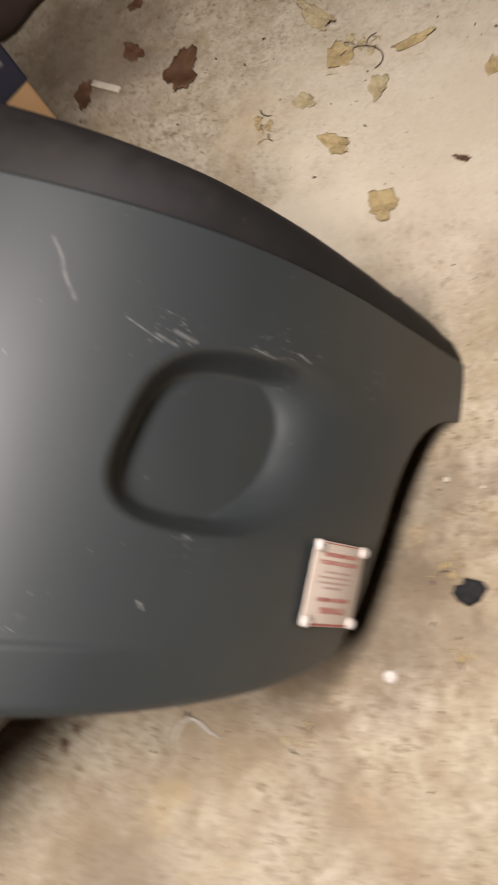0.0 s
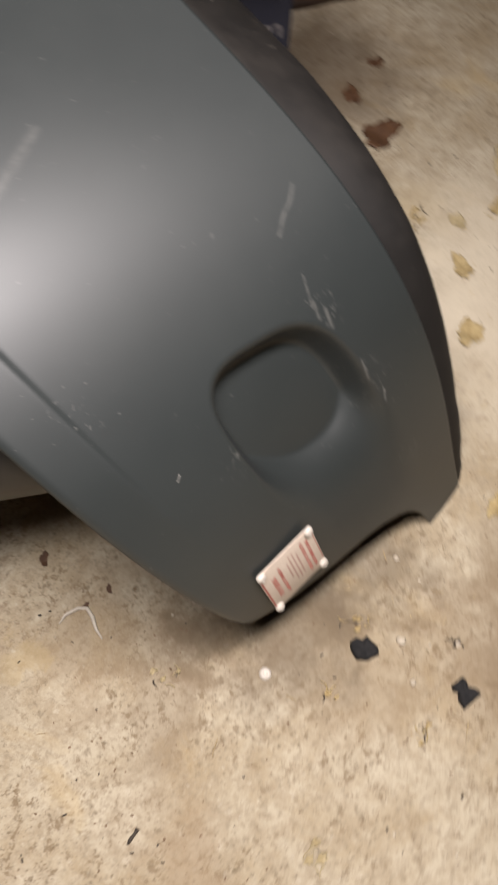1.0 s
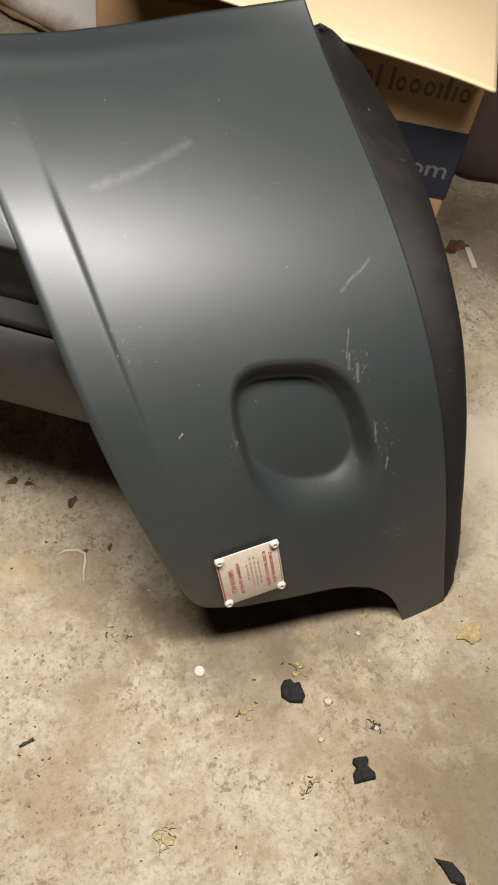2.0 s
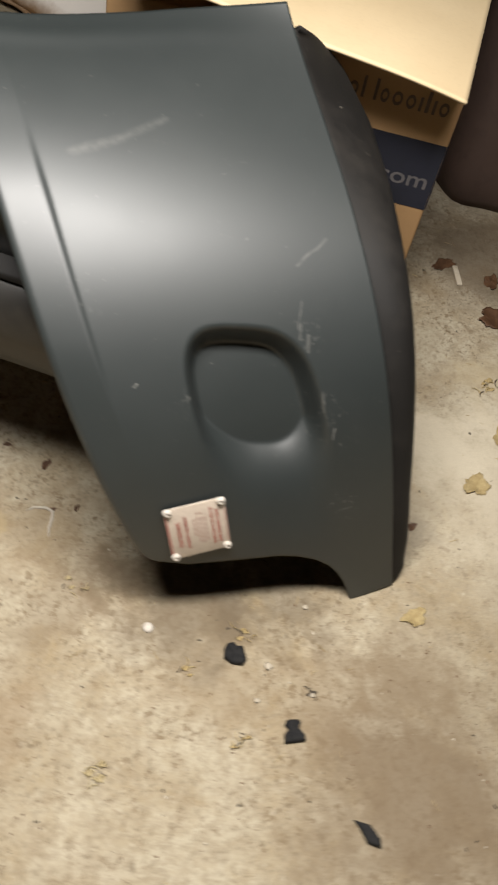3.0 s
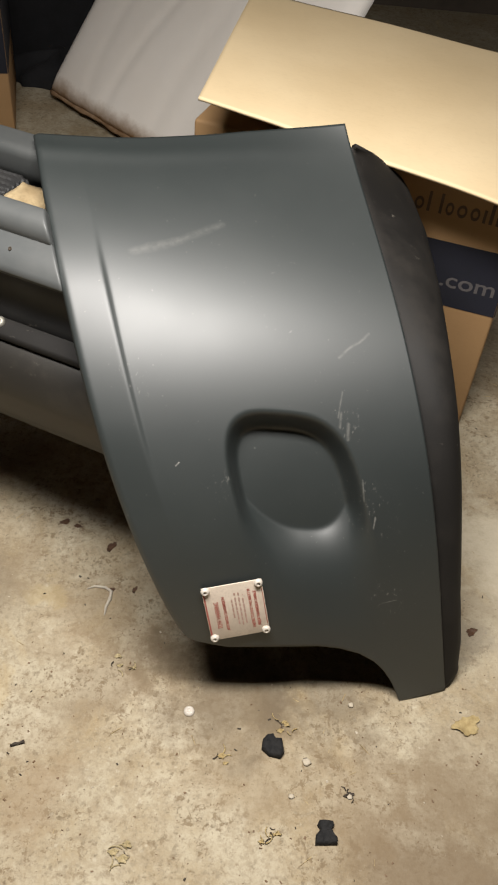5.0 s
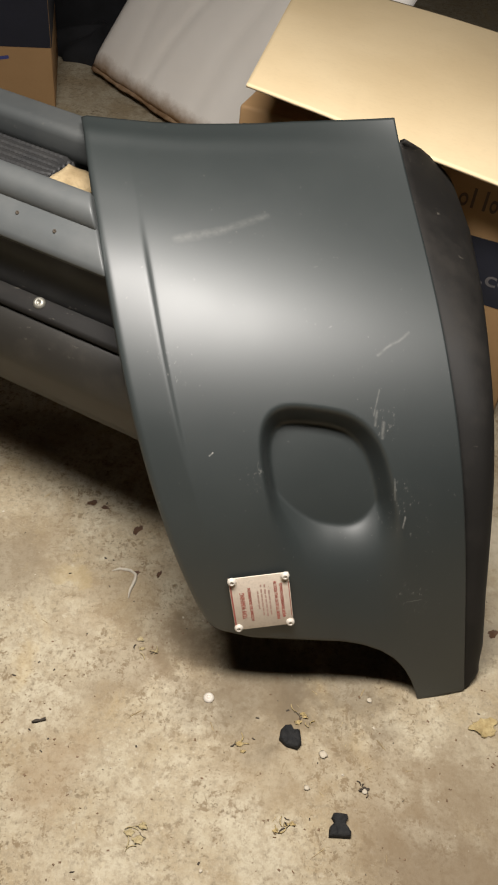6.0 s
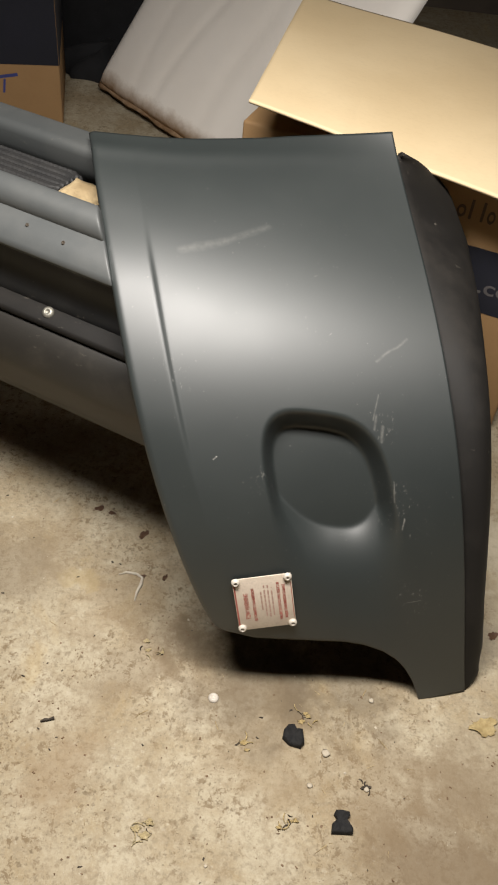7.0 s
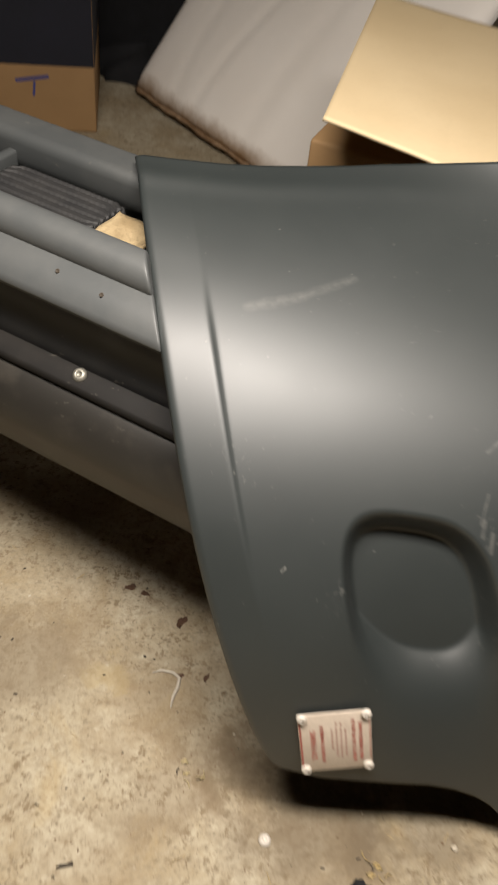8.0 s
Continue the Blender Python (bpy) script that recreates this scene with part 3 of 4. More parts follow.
plate_m = frame_of(face_point(PX, PA) + pn * 0.0035, pn, p_up)
plate = part("warning_plate", block(0.0800, 0.0905, 0.0018, plate_m, 0.0006, 2), PLATE, bumper, "cream plate with red warning print")
for sx in (-1, 1):
    for sy in (-1, 1):
        m_r = plate_m @ pose(sx * 0.0352, sy * 0.0407, 0.0012)
        part("rivet", rivet_bm(0.0060, 0.0052, m_r), RIVET, plate, "white painted rivet head")


def lettering(text, size, m, width, material, bold, parent):
    """Flat raised letters that start at the pose m and are set to a width."""
    cu = bpy.data.curves.new("lettering", "FONT")
    cu.body, cu.size, cu.extrude, cu.offset = text, size, 0.0001, bold
    tmp = bpy.data.objects.new("lettering", cu)
    scene.collection.objects.link(tmp)
    bpy.context.view_layer.update()
    me = bpy.data.meshes.new_from_object(tmp.evaluated_get(bpy.context.evaluated_depsgraph_get()))
    bpy.data.objects.remove(tmp)
    xs = [v.co.x for v in me.vertices]
    k = width / (max(xs) - min(xs))
    me.transform(m @ Matrix.Diagonal((k, 1, 1, 1)) @ Matrix.Translation((-min(xs), 0, 0)))
    me.materials.clear()
    me.materials.append(material)
    ob = new("lettering", me)
    ob.parent = parent
    ob.matrix_parent_inverse = parent.matrix_world.inverted()
    return ob


lettering("TOW WARNING", 0.0092, plate_m @ pose(-0.0215, -0.0265, 0.00195, 0, 0, 90), 0.046, RED_INK, 0.0001, plate)
lettering("AUTOMATED TRANSMISSION", 0.0058, plate_m @ pose(-0.0125, -0.0315, 0.00195, 0, 0, 90), 0.058, RED_INK, 0.0001, plate)
lettering("FAILURE TO DO SO WILL RESULT IN", 0.0058, plate_m @ pose(0.0225, -0.0330, 0.00195, 0, 0, 90), 0.066, RED_INK, 0.0001, plate)
lettering("MAJOR TRANSMISSION DAMAGE", 0.0058, plate_m @ pose(0.0300, -0.0310, 0.00195, 0, 0, 90), 0.060, RED_INK, 0.0001, plate)
for x, y0, ln in ((-0.0035, -0.012, 0.032), (0.0015, -0.024, 0.052), (0.0065, -0.026, 0.054), (0.0115, -0.024, 0.046)):
    y, stop = y0, y0 + ln
    while y < stop:
        w = random.uniform(0.004, 0.009)
        part("print_bar", block(0.0022, min(w, stop - y), 0.0002, plate_m @ pose(x, y + w / 2, 0.0018)), FADED_INK, plate, smooth=False)
        y += w + 0.0014
part("red_border", block(0.0022, 0.074, 0.0002, plate_m @ pose(-0.0382, -0.002, 0.0018)), RED_INK, plate, smooth=False)
part("red_border", block(0.0010, 0.062, 0.0002, plate_m @ pose(0.0384, 0.0, 0.0018)), RED_INK, plate, smooth=False)

# ---- cardboard boxes ----


def glyph_row(parent, m, widths, height, material, gap=0.010):
    """A row of plain letter-sized shapes on a printed face (local x along, z up, face at y = 0)."""
    x = 0.0
    for w, h in widths:
        if w > 0:
            if w > 0.012:
                hh = height * h / 2
                bm = lathe([(0.55, 0), (0.55, 0.0006), (1.0, 0.0006), (1.0, 0), (0.55, 0)], 20)
                bmesh.ops.transform(bm, matrix=m @ pose(x + w / 2, -0.0001, hh, 90) @ Matrix.Diagonal((w / 2, hh, 1, 1)), verts=bm.verts)
            else:
                bm = block(w, 0.0006, height * h, m @ pose(x + w / 2, -0.0003, 0))
            part("print_shape", bm, material, parent, smooth=False)
            x += w + gap
        else:
            x += -w


def carton(name, fx, fy, turn, w, d, h, label, band, walls=CARD_BROWN, wear=0.006):
    """A closed carton: front lower left corner at (fx, fy), front along the turn."""
    ob = thing(name, fx, fy, 0, label, "box")
    m = pose(fx, fy, 0.001, 0, 0, turn)
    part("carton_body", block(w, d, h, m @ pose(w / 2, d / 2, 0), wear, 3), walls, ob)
    b0, b1 = band
    part("printed_band", block(w * 0.995, 0.0012, b1 - b0, m @ pose(w / 2, -0.0004, b0)), NAVY, ob, "navy printed band", False)
    part("printed_band", block(0.0012, d * 0.99, b1 - b0, m @ pose(w + 0.0004, d / 2, b0)), NAVY, ob, "navy printed band", False)
    return ob, m


TURN_BOX = -17.5
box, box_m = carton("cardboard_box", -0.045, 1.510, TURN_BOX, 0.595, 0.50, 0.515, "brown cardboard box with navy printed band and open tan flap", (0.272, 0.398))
glyph_row(box, box_m @ pose(0.385, 0, 0.446), [(0.018, 0.66), (0.016, 0.66), (0.005, 1), (-0.010, 0), (0.005, 1), (0.014, 0.66), (0.017, 0.66), (0.016, 0.66), (0.005, 0.66), (0.006, 1), (0.005, 0.66), (0.016, 0.66)], 0.036, INK, 0.0058)
lettering(".com", 0.043, box_m @ pose(0.484, -0.0012, 0.312, 90), 0.098, INK_PALE, 0.0004, box)


def build_flap(parent):
    """The large tan flap on top: a bowed sheet with one creased corner."""
    p00, p10 = Vector((-0.030, 1.392, 0.598)), Vector((0.478, 1.230, 0.533))
    p01, p11 = Vector((0.040, 1.99, 0.60)), Vector((0.72, 1.84, 0.545))
    rows = []
    for j in range(81):
        v = j / 80
        row = []
        for i in range(81):
            u = i / 80
            p = p00.lerp(p10, u).lerp(p01.lerp(p11, u), v)
            z = 0.006 * math.sin(3.1 * u) * math.cos(2.5 * v)
            fold = max(0.0, 0.16 - (u + 0.55 * v))
            z += 0.02 * fold
            for u0, u1, v1, deep in ((0.58, 0.70, 0.42, 0.0016), (0.33, 0.30, 0.30, 0.0010)):
                across = u - u0 - (u1 - u0) * v / v1
                z -= deep * math.exp(-(across / 0.012) ** 2) * smooth01(v, 0.03, 0.1) * (1 - smooth01(v, v1 * 0.7, v1))
            row.append(p + Vector((0, 0, z + 0.002 * math.sin(9 * u + 4 * v))))
        rows.append(row)
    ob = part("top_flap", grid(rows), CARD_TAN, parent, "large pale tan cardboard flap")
    solid(ob, 0.005)


build_flap(box)

box2, box2_m = carton("cardboard_box", -1.257, 2.36, 13, 0.62, 0.42, 0.50, "brown cardboard box with navy printed band on the floor", (0.18, 0.372))
part("print_shape", block(0.09, 0.0006, 0.009, box2_m @ pose(0.455, -0.0004, 0.14, 0, -9, 0)), BLUE_INK, box2, "blue printed shape", False)
part("print_shape", block(0.006, 0.0006, 0.04, box2_m @ pose(0.455, -0.0004, 0.098, 0, 8, 0)), BLUE_INK, box2, smooth=False)

# ---- leaning pad ----


def build_pad():
    ob = thing("foam_pad", -0.6, 2.86, 0.0, "soiled white foam pad leaning, brown dirt along its edge", "pad")
    e = (Vector((-0.24, 2.50, 0.0)) - Vector((-0.6, 2.86, 0.0))).normalized()
    up = Vector((0.12, 0.085, 0.175))
    up = (up - e * up.dot(e)).normalized()
    n = e.cross(up)
    if n.y > 0:
        n = -n
    L, Hh, T = 0.95, 0.75, 0.065
    NU, NV = 60, 50
    front, back = [], []
    for j in range(NV + 1):
        v = j / NV
        rf, rb = [], []
        for i in range(NU + 1):
            u = i / NU
            edge = min(u, 1 - u) * L
            edge2 = min(v, 1 - v) * Hh
            puff = T * 0.5 * (1 - math.exp(-edge / 0.018)) * (1 - math.exp(-edge2 / 0.018))
            seam = sum(d * math.exp(-((u * L - x0 - k * v + 0.02 * math.sin(6 * v)) / w) ** 2) for x0, k, w, d in ((0.30, 0.10, 0.016, 0.007), (0.22, -0.08, 0.022, 0.004), (0.52, 0.05, 0.03, 0.005)))
            sag = 0.008 * math.sin(7 * u) * math.sin(5 * v + 1)
            rf.append((u * L, v * Hh, T * 0.5 + puff - seam * (puff / T) + sag))
            rb.append((u * L, v * Hh, T * 0.5 - puff + sag))
        front.append(rf)
        back.append(rb)
    bm = grid(front)
    bm2 = grid(back)
    me = bpy.data.meshes.new("tmp")
    bm2.to_mesh(me)
    bm2.free()
    bm.from_mesh(me)
    bmesh.ops.remove_doubles(bm, verts=bm.verts, dist=1e-4)
    bmesh.ops.recalc_face_normals(bm, faces=bm.faces)
    body = to_object("pad_cover", bm, PAD)
    m = Matrix((e, up, n)).transposed().to_4x4()
    m.translation = Vector((-0.588, 2.795, 0.006))
    body.matrix_world = m
    body.parent = ob
    body.matrix_parent_inverse = ob.matrix_world.inverted()
    pts, widths = [], []
    for k in range(61):
        x = 0.012 + (L - 0.024) * k / 60
        pts.append(m @ Vector((x, 0.001 + 0.002 * math.sin(31 * x), T * 0.5 + 0.008 * math.sin(7 * x / L) * math.sin(1.0))))
        widths.append(0.0075 + 0.0022 * math.sin(57 * x) * math.sin(23 * x + 1))
    part("edge_piping", tube(pts, widths, 8), PIPING, ob, "brown dirt-caked piping")
    return ob


build_pad()

# ---- dark things behind ----


def sack():
    rows = []
    for j in range(25):
        t = j / 24
        z = 0.62 * t
        k = 1 - 0.10 * (1 - min(1.0, t / 0.12)) ** 2 - 0.12 * t
        row = []
        for i in range(49):
            a = 2 * math.pi * i / 48
            c, s = math.cos(a), math.sin(a)
            q = 1 / (abs(c) ** 3.5 + abs(s) ** 3.5) ** (1 / 3.5)
            wob = 1 + 0.02 * math.sin(5 * a + 6 * t) + 0.015 * math.sin(11 * a)
            row.append((0.185 * q * c * k * wob, 0.22 * q * s * k * wob, z))
        rows.append(row)
    bm = grid(rows)
    bmesh.ops.remove_doubles(bm, verts=bm.verts, dist=1e-5)
    bmesh.ops.holes_fill(bm, edges=bm.edges[:], sides=0)
    bmesh.ops.recalc_face_normals(bm, faces=bm.faces)
    ob = tagged(to_object("paper_sack", bm, SACK), "dull brown paper sack standing in shadow on the floor", "sack")
    ob.matrix_world = pose(0.945, 1.915, 0.001, 0, 0, -14)
    return ob


sack()


def cloth_heap():
    rows = []
    for j in range(15):
        t = j / 14
        r = math.cos(t * math.pi / 2)
        rows.append([((0.20 * r * (1 + 0.16 * math.sin(3 * a) + 0.1 * math.sin(7 * a + t * 3))) * math.cos(a), (0.13 * r * (1 + 0.2 * math.sin(4 * a + 1))) * math.sin(a), 0.075 * math.sin(t * math.pi / 2) * (1 + 0.2 * math.sin(5 * a))) for a in [2 * math.pi * i / 40 for i in range(41)]])
    bm = grid(rows)
    bmesh.ops.remove_doubles(bm, verts=bm.verts, dist=1e-4)
    bmesh.ops.recalc_face_normals(bm, faces=bm.faces)
    ob = tagged(to_object("black_cloth", bm, BLACK_CLOTH), "crumpled black cloth lying on the floor beside the pad", "cloth")
    ob.matrix_world = pose(-0.60, 2.98, 0.001, 0, 0, 20)


cloth_heap()


def cabinet():
    ob = thing("cabinet", -1.25, 3.3, 0, "black cabinet with a dull wooden shelf, in deep shadow", "cabinet")
    part("cabinet_body", block(1.55, 0.5, 1.5, pose(-1.265, 3.32, 0.0), 0.006), BLACK_CLOTH, ob)
    part("shelf_board", block(0.42, 0.12, 0.025, pose(-0.72, 3.02, 0.30, 0, 4, 12), 0.003), WOOD, ob, "dull brown wooden board")
    part("bolt", rivet_bm(0.012, 0.01, pose(-0.66, 2.96, 0.325)), STEEL, ob)


cabinet()

# ---- litter on the floor ----


def flat_leaf(name, x, y, rz, size, material, label, seed, aspect=0.7, jag=0.25, curl=0.12):
    rnd = random.Random(seed)
    n = 44
    ph = [rnd.uniform(0, 6.28) for _ in range(4)]
    rows = []
    for j in range(7):
        t = j / 6
        row = []
        for i in range(n + 1):
            a = 2 * math.pi * (i % n) / n
            r = 1 + jag * (math.sin(3 * a + ph[0]) * 0.5 + math.sin(5 * a + ph[1]) * 0.35 + math.sin(9 * a + ph[2]) * 0.25 + math.sin(17 * a + ph[3]) * 0.2)
            px, py = t * r * math.cos(a), t * r * math.sin(a) * aspect
            pz = curl * (t ** 2) * (0.5 + 0.5 * math.sin(2 * a + ph[3])) + 0.03 * math.sin(6 * px + ph[1])
            row.append((px * size / 2, py * size / 2, pz * size * 0.5))
        rows.append(row)
    bm = grid(rows)
    bmesh.ops.remove_doubles(bm, verts=bm.verts, dist=1e-5)
    low = min(v.co.z for v in bm.verts)
    bmesh.ops.translate(bm, vec=(0, 0, 0.0008 - low), verts=bm.verts)
    ob = tagged(to_object(name, bm, material), label, "leaf" if "leaf" in name else "scrap")
    ob.matrix_world = pose(x, y, 0, 0, 0, rz)
    solid(ob, 0.0006, 1.0)
    return ob


for k, (x, y, rz, s, asp, m) in enumerate((
        (0.612, 0.923, 30, 0.050, 0.8, LEAF), (0.693, 1.033, 70, 0.052, 0.55, LEAF), (0.441, 0.673, 20, 0.040, 0.7, LEAF),
        (0.845, 1.095, 40, 0.050, 0.8, LEAF), (0.885, 0.992, -50, 0.060, 0.3, LEAF), (0.800, 1.010, 10, 0.045, 0.6, LEAF_PALE),
        (0.756, 1.114, 80, 0.034, 0.8, LEAF_PALE), (0.912, 1.167, 60, 0.085, 0.35, LEAF_PALE), (0.86, 0.86, 15, 0.034, 0.5, LEAF))):
    flat_leaf("dry_leaf", x, y, rz, s, m, "small dry yellowish leaf fragment lying on concrete", k, asp, 0.3, 0.2)
for k, (x, y, rz, s, asp) in enumerate(((0.778, 1.355, 20, 0.085, 0.65), (0.80, 1.47, 60, 0.05, 0.6), (0.70, 1.52, 30, 0.06, 0.5), (0.90, 1.52, 0, 0.035, 0.7), (0.474, 0.838, 40, 0.018, 0.7), (0.706, 0.844, 90, 0.024, 0.4), (-0.214, 1.005, 20, 0.017, 0.6), (-0.190, 0.998, -10, 0.013, 0.6), (-0.126, 0.958, 60, 0.022, 0.5), (-0.112, 0.870, 15, 0.011, 0.6), (-0.075, 0.873, 70, 0.013, 0.5))):
    flat_leaf("brown_leaf", x, y, rz, s, LEAF_DARK, "dark brown dead leaf lying on concrete", 40 + k, asp, 0.32, 0.14)


def scrap(x, y, rz, outline, w, h, t):
    """A torn lump of black plastic with a rounded rim and a dished top."""
    n = len(outline)
    pts = []
    for k in range(n):
        a, b = Vector(outline[k]), Vector(outline[(k + 1) % n])
        pts += [a, a.lerp(b, 0.35), a.lerp(b, 0.7)]
    n = len(pts)
    rows = []
    for sc, z in ((0.0, 0.0), (0.97, 0.0), (1.0, 0.35), (0.95, 0.8), (0.84, 1.0), (0.6, 1.02), (0.3, 0.95), (0.0, 0.93)):
        rows.append([(w * sc * pts[k % n].x, h * sc * pts[k % n].y, t * z * (1 + 0.3 * sc * math.sin(7 * pts[k % n].x + 3 * pts[k % n].y))) for k in range(n + 1)])
    bm = grid(rows)
    bmesh.ops.remove_doubles(bm, verts=bm.verts, dist=1e-6)
    bmesh.ops.recalc_face_normals(bm, faces=bm.faces)
    ob = tagged(to_object("plastic_scrap", bm, CHIP), "torn lump of black plastic lying on concrete", "scrap", "scraps on the floor")
    ob.matrix_world = pose(x, y, 0.0005, 0, 0, rz)


scrap(0.156, 0.621, -12, ((-0.5, 0.15), (-0.46, -0.3), (-0.1, -0.5), (0.4, -0.48), (0.5, -0.2), (0.28, 0.4), (0.02, 0.3), (-0.14, 0.5), (-0.38, 0.45)), 0.034, 0.032, 0.010)
scrap(0.226, 0.506, 4, ((-0.46, -0.5), (0.46, -0.5), (0.5, -0.3), (0.26, 0.08), (0.42, 0.3), (0.4, 0.48), (-0.2, 0.5), (-0.3, 0.32), (-0.18, 0.12), (-0.4, -0.1)), 0.032, 0.031, 0.009)
scrap(0.307, 0.370, -18, ((-0.5, 0.5), (0.05, 0.42), (0.45, -0.1), (0.5, -0.5), (0.05, -0.45), (-0.2, 0.05)), 0.040, 0.026, 0.007)

ring = to_object("rivet_head", rivet_bm(0.0080, 0.0048, pose(0, 0, 0.0006)), RIVET)
tagged(ring, "loose white round rivet head lying on concrete", "rivet")
ring.matrix_world = pose(0.032, 0.666, 0)

twig = to_object("twig", tube([(-0.010, -0.002, 0.003), (-0.004, 0.0, 0.0035), (0.002, 0.001, 0.0025), (0.009, 0.003, 0.003)], [0.0012, 0.0024, 0.0017, 0.0026]), TWIG)
tagged(twig, "short dark twig lying on concrete", "twig")
twig.matrix_world = pose(-0.201, 0.599, 0, 0, 0, 8)
stick = to_object("wood_splinter", block(0.012, 0.062, 0.006, None, 0.0015), CRUMB)
tagged(stick, "pale wood splinter lying in the box's shadow", "splinter")
stick.matrix_world = pose(0.723, 1.483, 0.0005, 0, 0, -4)
loop = to_object("thin_cord", tube([(0.035 * math.cos(radians(a)), 0.026 * math.sin(radians(a)), 0.0018) for a in range(-40, 175, 12)], 0.0011, 6), TWIG)
tagged(loop, "thin dark curled cord lying among leaves", "cord")
loop.matrix_world = pose(0.842, 1.058, 0, 0, 0, -80)


def thread():
    """A pale bit of thread that lies in a hook."""
    pts = [(-0.152, 0.868), (-0.140, 0.874), (-0.122, 0.873), (-0.112, 0.866), (-0.112, 0.852), (-0.116, 0.836), (-0.116, 0.820)]
    ob = tagged(to_object("thread", tube([(x, y, 0.0011) for x, y in pts], [0.0010, 0.0022, 0.0027, 0.0026, 0.0030, 0.0024, 0.0010], 6), MARK), "pale hooked thread lying on stained concrete", "thread")
    return ob


thread()


def plant_crumble(x, y, size, seed, material, label, bits=9):
    """Broken dry plant matter: short curved stalks and curled flakes in a loose heap."""
    rnd = random.Random(seed)
    ob = thing("plant_debris", x, y, 0.0, label, "debris", "plant debris on the floor")
    for k in range(bits):
        a, r = rnd.uniform(0, 6.28), size * 0.5 * rnd.random() ** 0.7
        cx, cy, d = x + r * math.cos(a), y + r * math.sin(a), rnd.uniform(0, 6.28)
        ln = size * rnd.uniform(0.22, 0.5)
        if k % 3:
            w = rnd.uniform(0.0005, 0.0010)
            pts = [(cx + ln * (t - 0.5) * math.cos(d + 0.8 * t), cy + ln * (t - 0.5) * math.sin(d + 0.8 * t), 0.0014 + 0.003 * t * rnd.random()) for t in (0, 0.25, 0.5, 0.75, 1)]
            part("stalk", tube(pts, [w, w * 1.3, w, w * 0.9, w * 0.5], 5), TWIG if rnd.random() < 0.45 else material, ob)
        else:
            ph = rnd.uniform(0, 6.28)
            rows = [[(cx + ln * 0.4 * q * (1 + 0.3 * math.sin(3 * e + ph)) * math.cos(e), cy + ln * 0.26 * q * (1 + 0.35 * math.sin(5 * e)) * math.sin(e), 0.001 + 0.0035 * q * q * (0.5 + 0.5 * math.sin(2 * e + ph))) for e in [6.2832 * i / 14 for i in range(15)]] for q in (0, 0.5, 1)]
            bm = grid(rows)
            bmesh.ops.remove_doubles(bm, verts=bm.verts, dist=1e-6)
            solid(part("flake", bm, material, ob), 0.0005, 1.0)
    return ob


for x, y, size, seed, material, label, bits in (
        (0.154, 0.490, 0.034, 1, LEAF, "tuft of broken dry grass lying on concrete", 9), (-0.073, 0.735, 0.036, 2, LEAF_PALE, "crumbled dry leaf with stalks lying on concrete", 8),
        (-0.032, 0.462, 0.040, 3, LEAF_PALE, "crumbled pale leaf lying on concrete", 8), (0.170, 0.655, 0.036, 4, LEAF, "dry leaf bits beside a black plastic scrap", 7),
        (0.812, 0.785, 0.070, 5, LEAF_DARK, "dark broken plant bits lying on concrete", 12), (0.921, 0.852, 0.050, 6, LEAF_DARK, "dark broken plant bits lying on concrete", 10),
        (0.700, 1.160, 0.055, 7, LEAF, "crumbled yellowish leaf lying on concrete", 9), (0.870, 1.060, 0.060, 8, LEAF_PALE, "crumbled yellow leaves beside a thin cord", 10),
        (0.090, 0.600, 0.030, 9, LEAF, "few dry plant bits lying on concrete", 5), (0.262, 0.560, 0.024, 10, TWIG, "few dark plant bits lying on concrete", 5)):
    plant_crumble(x, y, size, seed, material, label, bits)

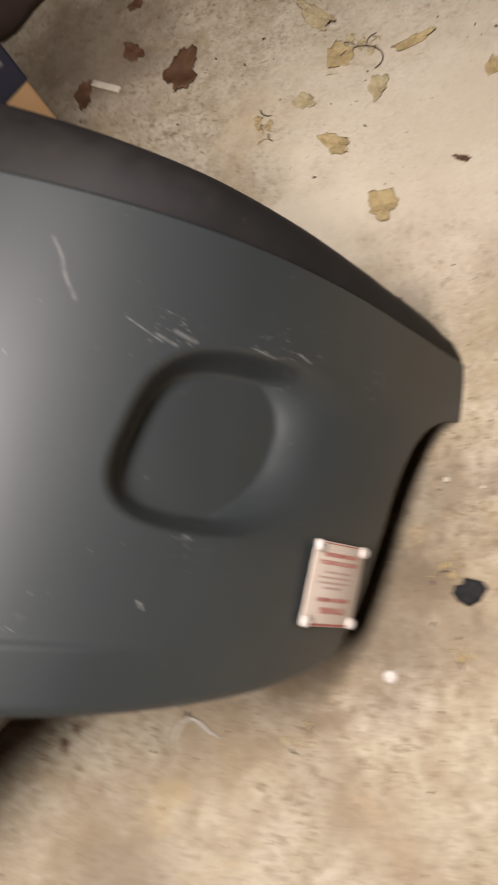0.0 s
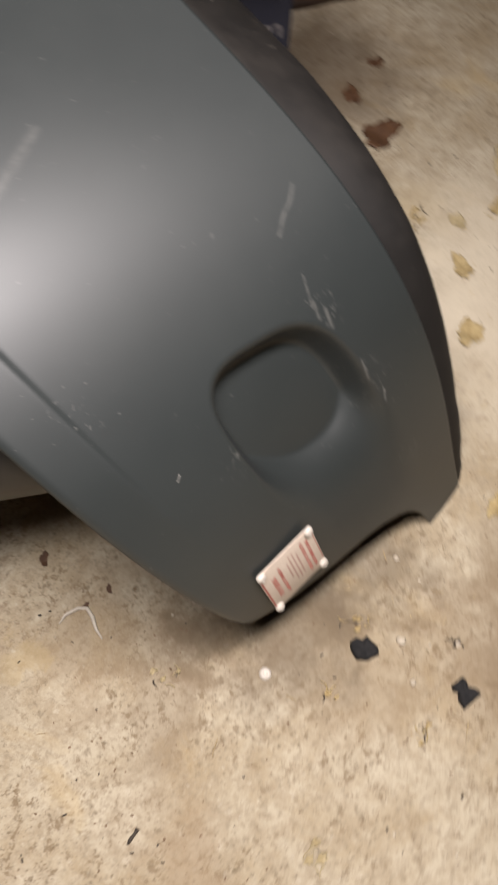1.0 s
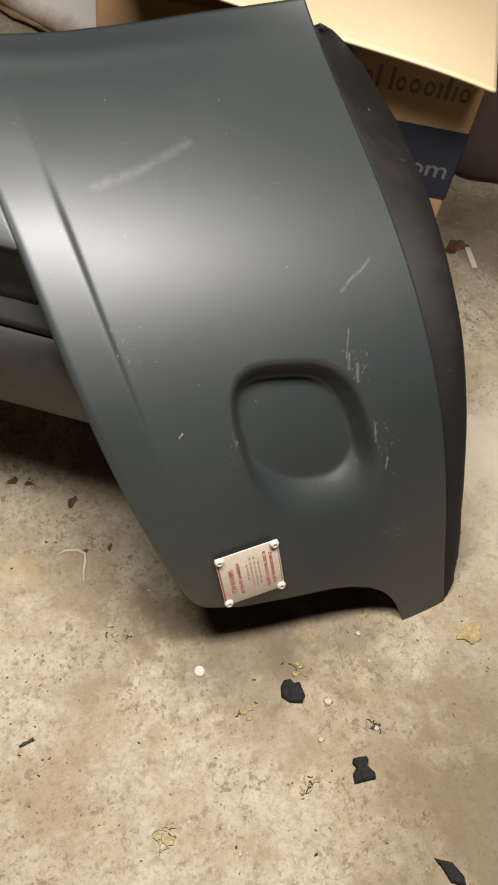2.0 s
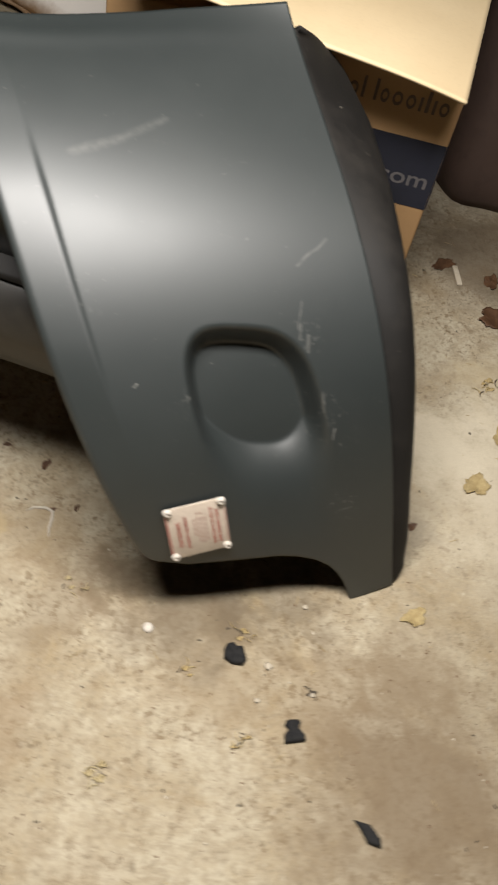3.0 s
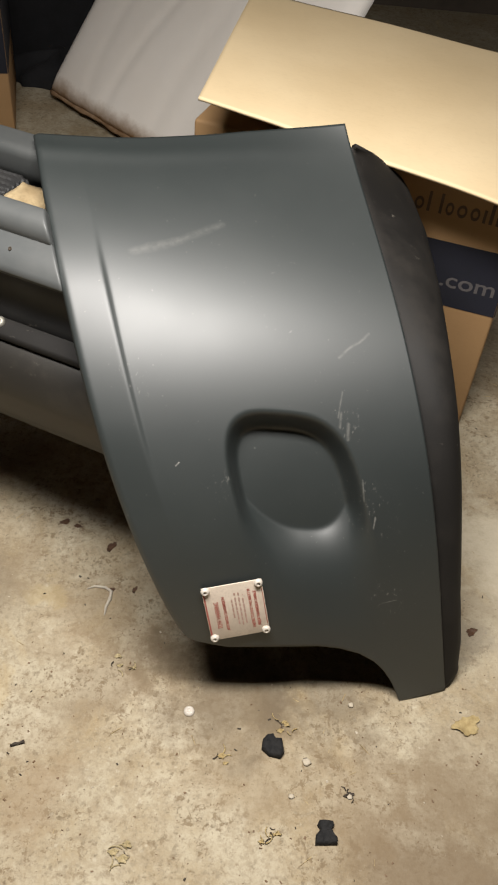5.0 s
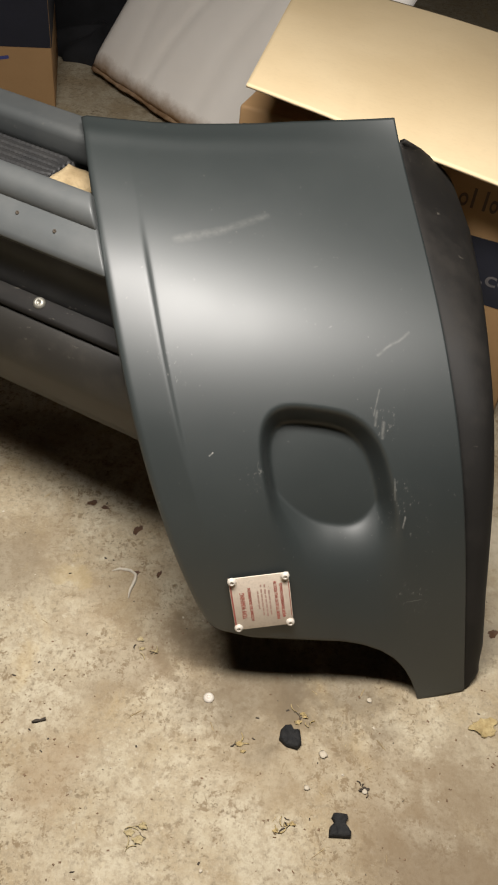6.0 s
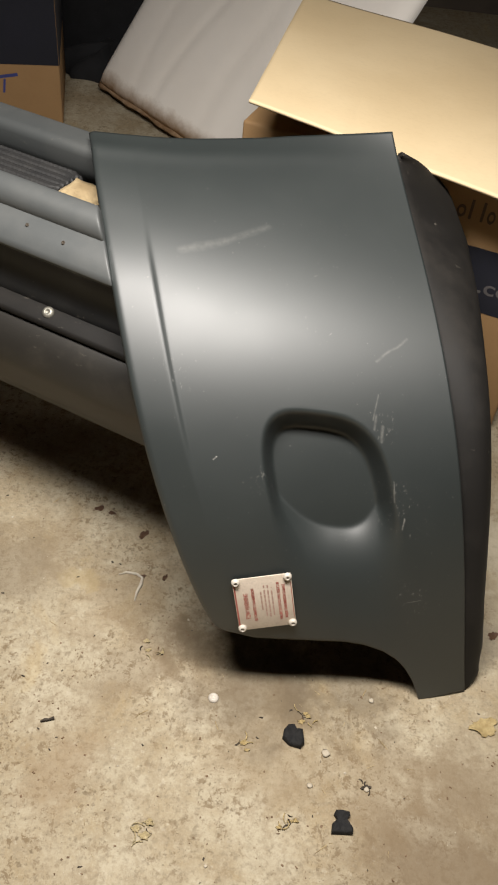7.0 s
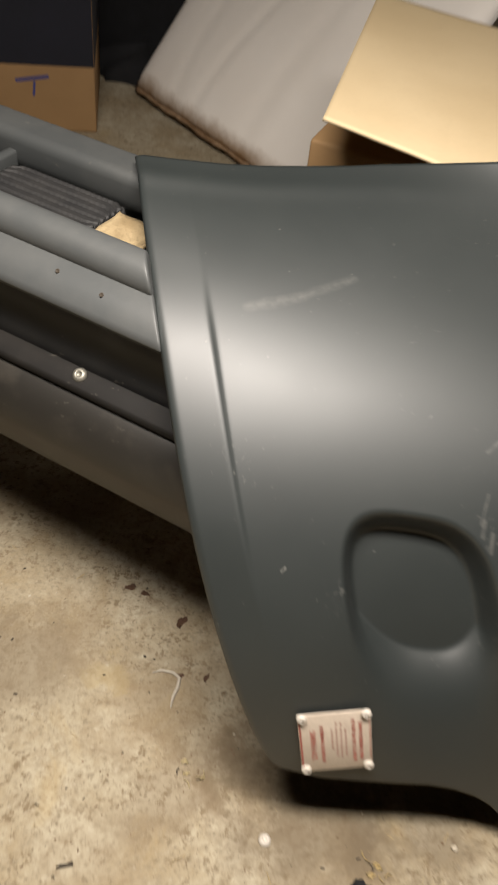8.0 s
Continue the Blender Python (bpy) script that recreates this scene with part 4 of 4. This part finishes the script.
for k, (x, y, s) in enumerate(((0.203, 0.601, 0.012), (0.181, 0.552, 0.009), (0.270, 0.694, 0.009), (0.262, 0.556, 0.008), (0.05, 0.43, 0.005))):
    rnd = random.Random(k)
    bm = bmesh.new()
    bmesh.ops.create_icosphere(bm, subdivisions=2, radius=s / 2)
    for v in bm.verts:
        v.co *= rnd.uniform(0.65, 1.2)
        v.co.z *= 0.3
    bmesh.ops.translate(bm, vec=(0, 0, 0.0005 - min(v.co.z for v in bm.verts)), verts=bm.verts)
    ob = tagged(to_object("crumb", bm, CRUMB), "small white crumb lying on concrete", "crumb", "crumbs on the floor")
    ob.matrix_world = pose(x, y, 0)


def grit(name, count, seed, material, label, lo, hi, region, thin):
    """Loose bits strewn over the concrete, joined."""
    rnd = random.Random(seed)
    vs, fs = [], []
    for _ in range(count):
        x, y = rnd.uniform(*region[:2]), rnd.uniform(*region[2:])
        s, rz = lo + (hi - lo) * rnd.random() ** 3, rnd.uniform(0, 6.28)
        w, h = s * thin * rnd.uniform(0.6, 1.3), s * rnd.uniform(0.12, 0.4) * min(1, thin * 2)
        c, q = math.cos(rz), math.sin(rz)
        b = len(vs)
        for px, py, pz in ((-0.5, -0.3, 0), (0.4, -0.5, 0), (0.55, 0.3, 0), (-0.35, 0.5, 0), (-0.2, -0.15, 1), (0.25, -0.2, 0.8), (0.2, 0.2, 1), (-0.2, 0.25, 0.7)):
            px, py = px * s * rnd.uniform(0.8, 1.2), py * w * rnd.uniform(0.8, 1.2)
            vs.append((x + px * c - py * q, y + px * q + py * c, 0.0004 + pz * h))
        for f in ((0, 1, 5, 4), (1, 2, 6, 5), (2, 3, 7, 6), (3, 0, 4, 7), (4, 5, 6, 7), (3, 2, 1, 0)):
            fs.append([b + k for k in f])
    me = bpy.data.meshes.new(name)
    me.from_pydata(vs, [], fs)
    me.materials.append(material)
    return tagged(new(name, me), label, "debris", kind="stuff")


grit("dark_grit", 620, 5, TWIG, "dark grit and crumbs strewn over the concrete", 0.0012, 0.0065, (-0.6, 1.1, 0.15, 1.7), 0.55)
grit("straw_bits", 260, 6, STRAW, "short straw and plant bits strewn over concrete", 0.006, 0.022, (-0.6, 1.1, 0.15, 1.7), 0.10)
grit("pale_grit", 260, 7, CRUMB, "pale sand grains strewn over the concrete", 0.001, 0.005, (-0.6, 1.1, 0.15, 1.7), 0.8)
grit("brown_crumbs", 420, 8, WOOD, "brown dirt crumbs strewn over the concrete beside the bumper", 0.0012, 0.0048, (-0.35, 0.5, 0.36, 0.80), 0.7)
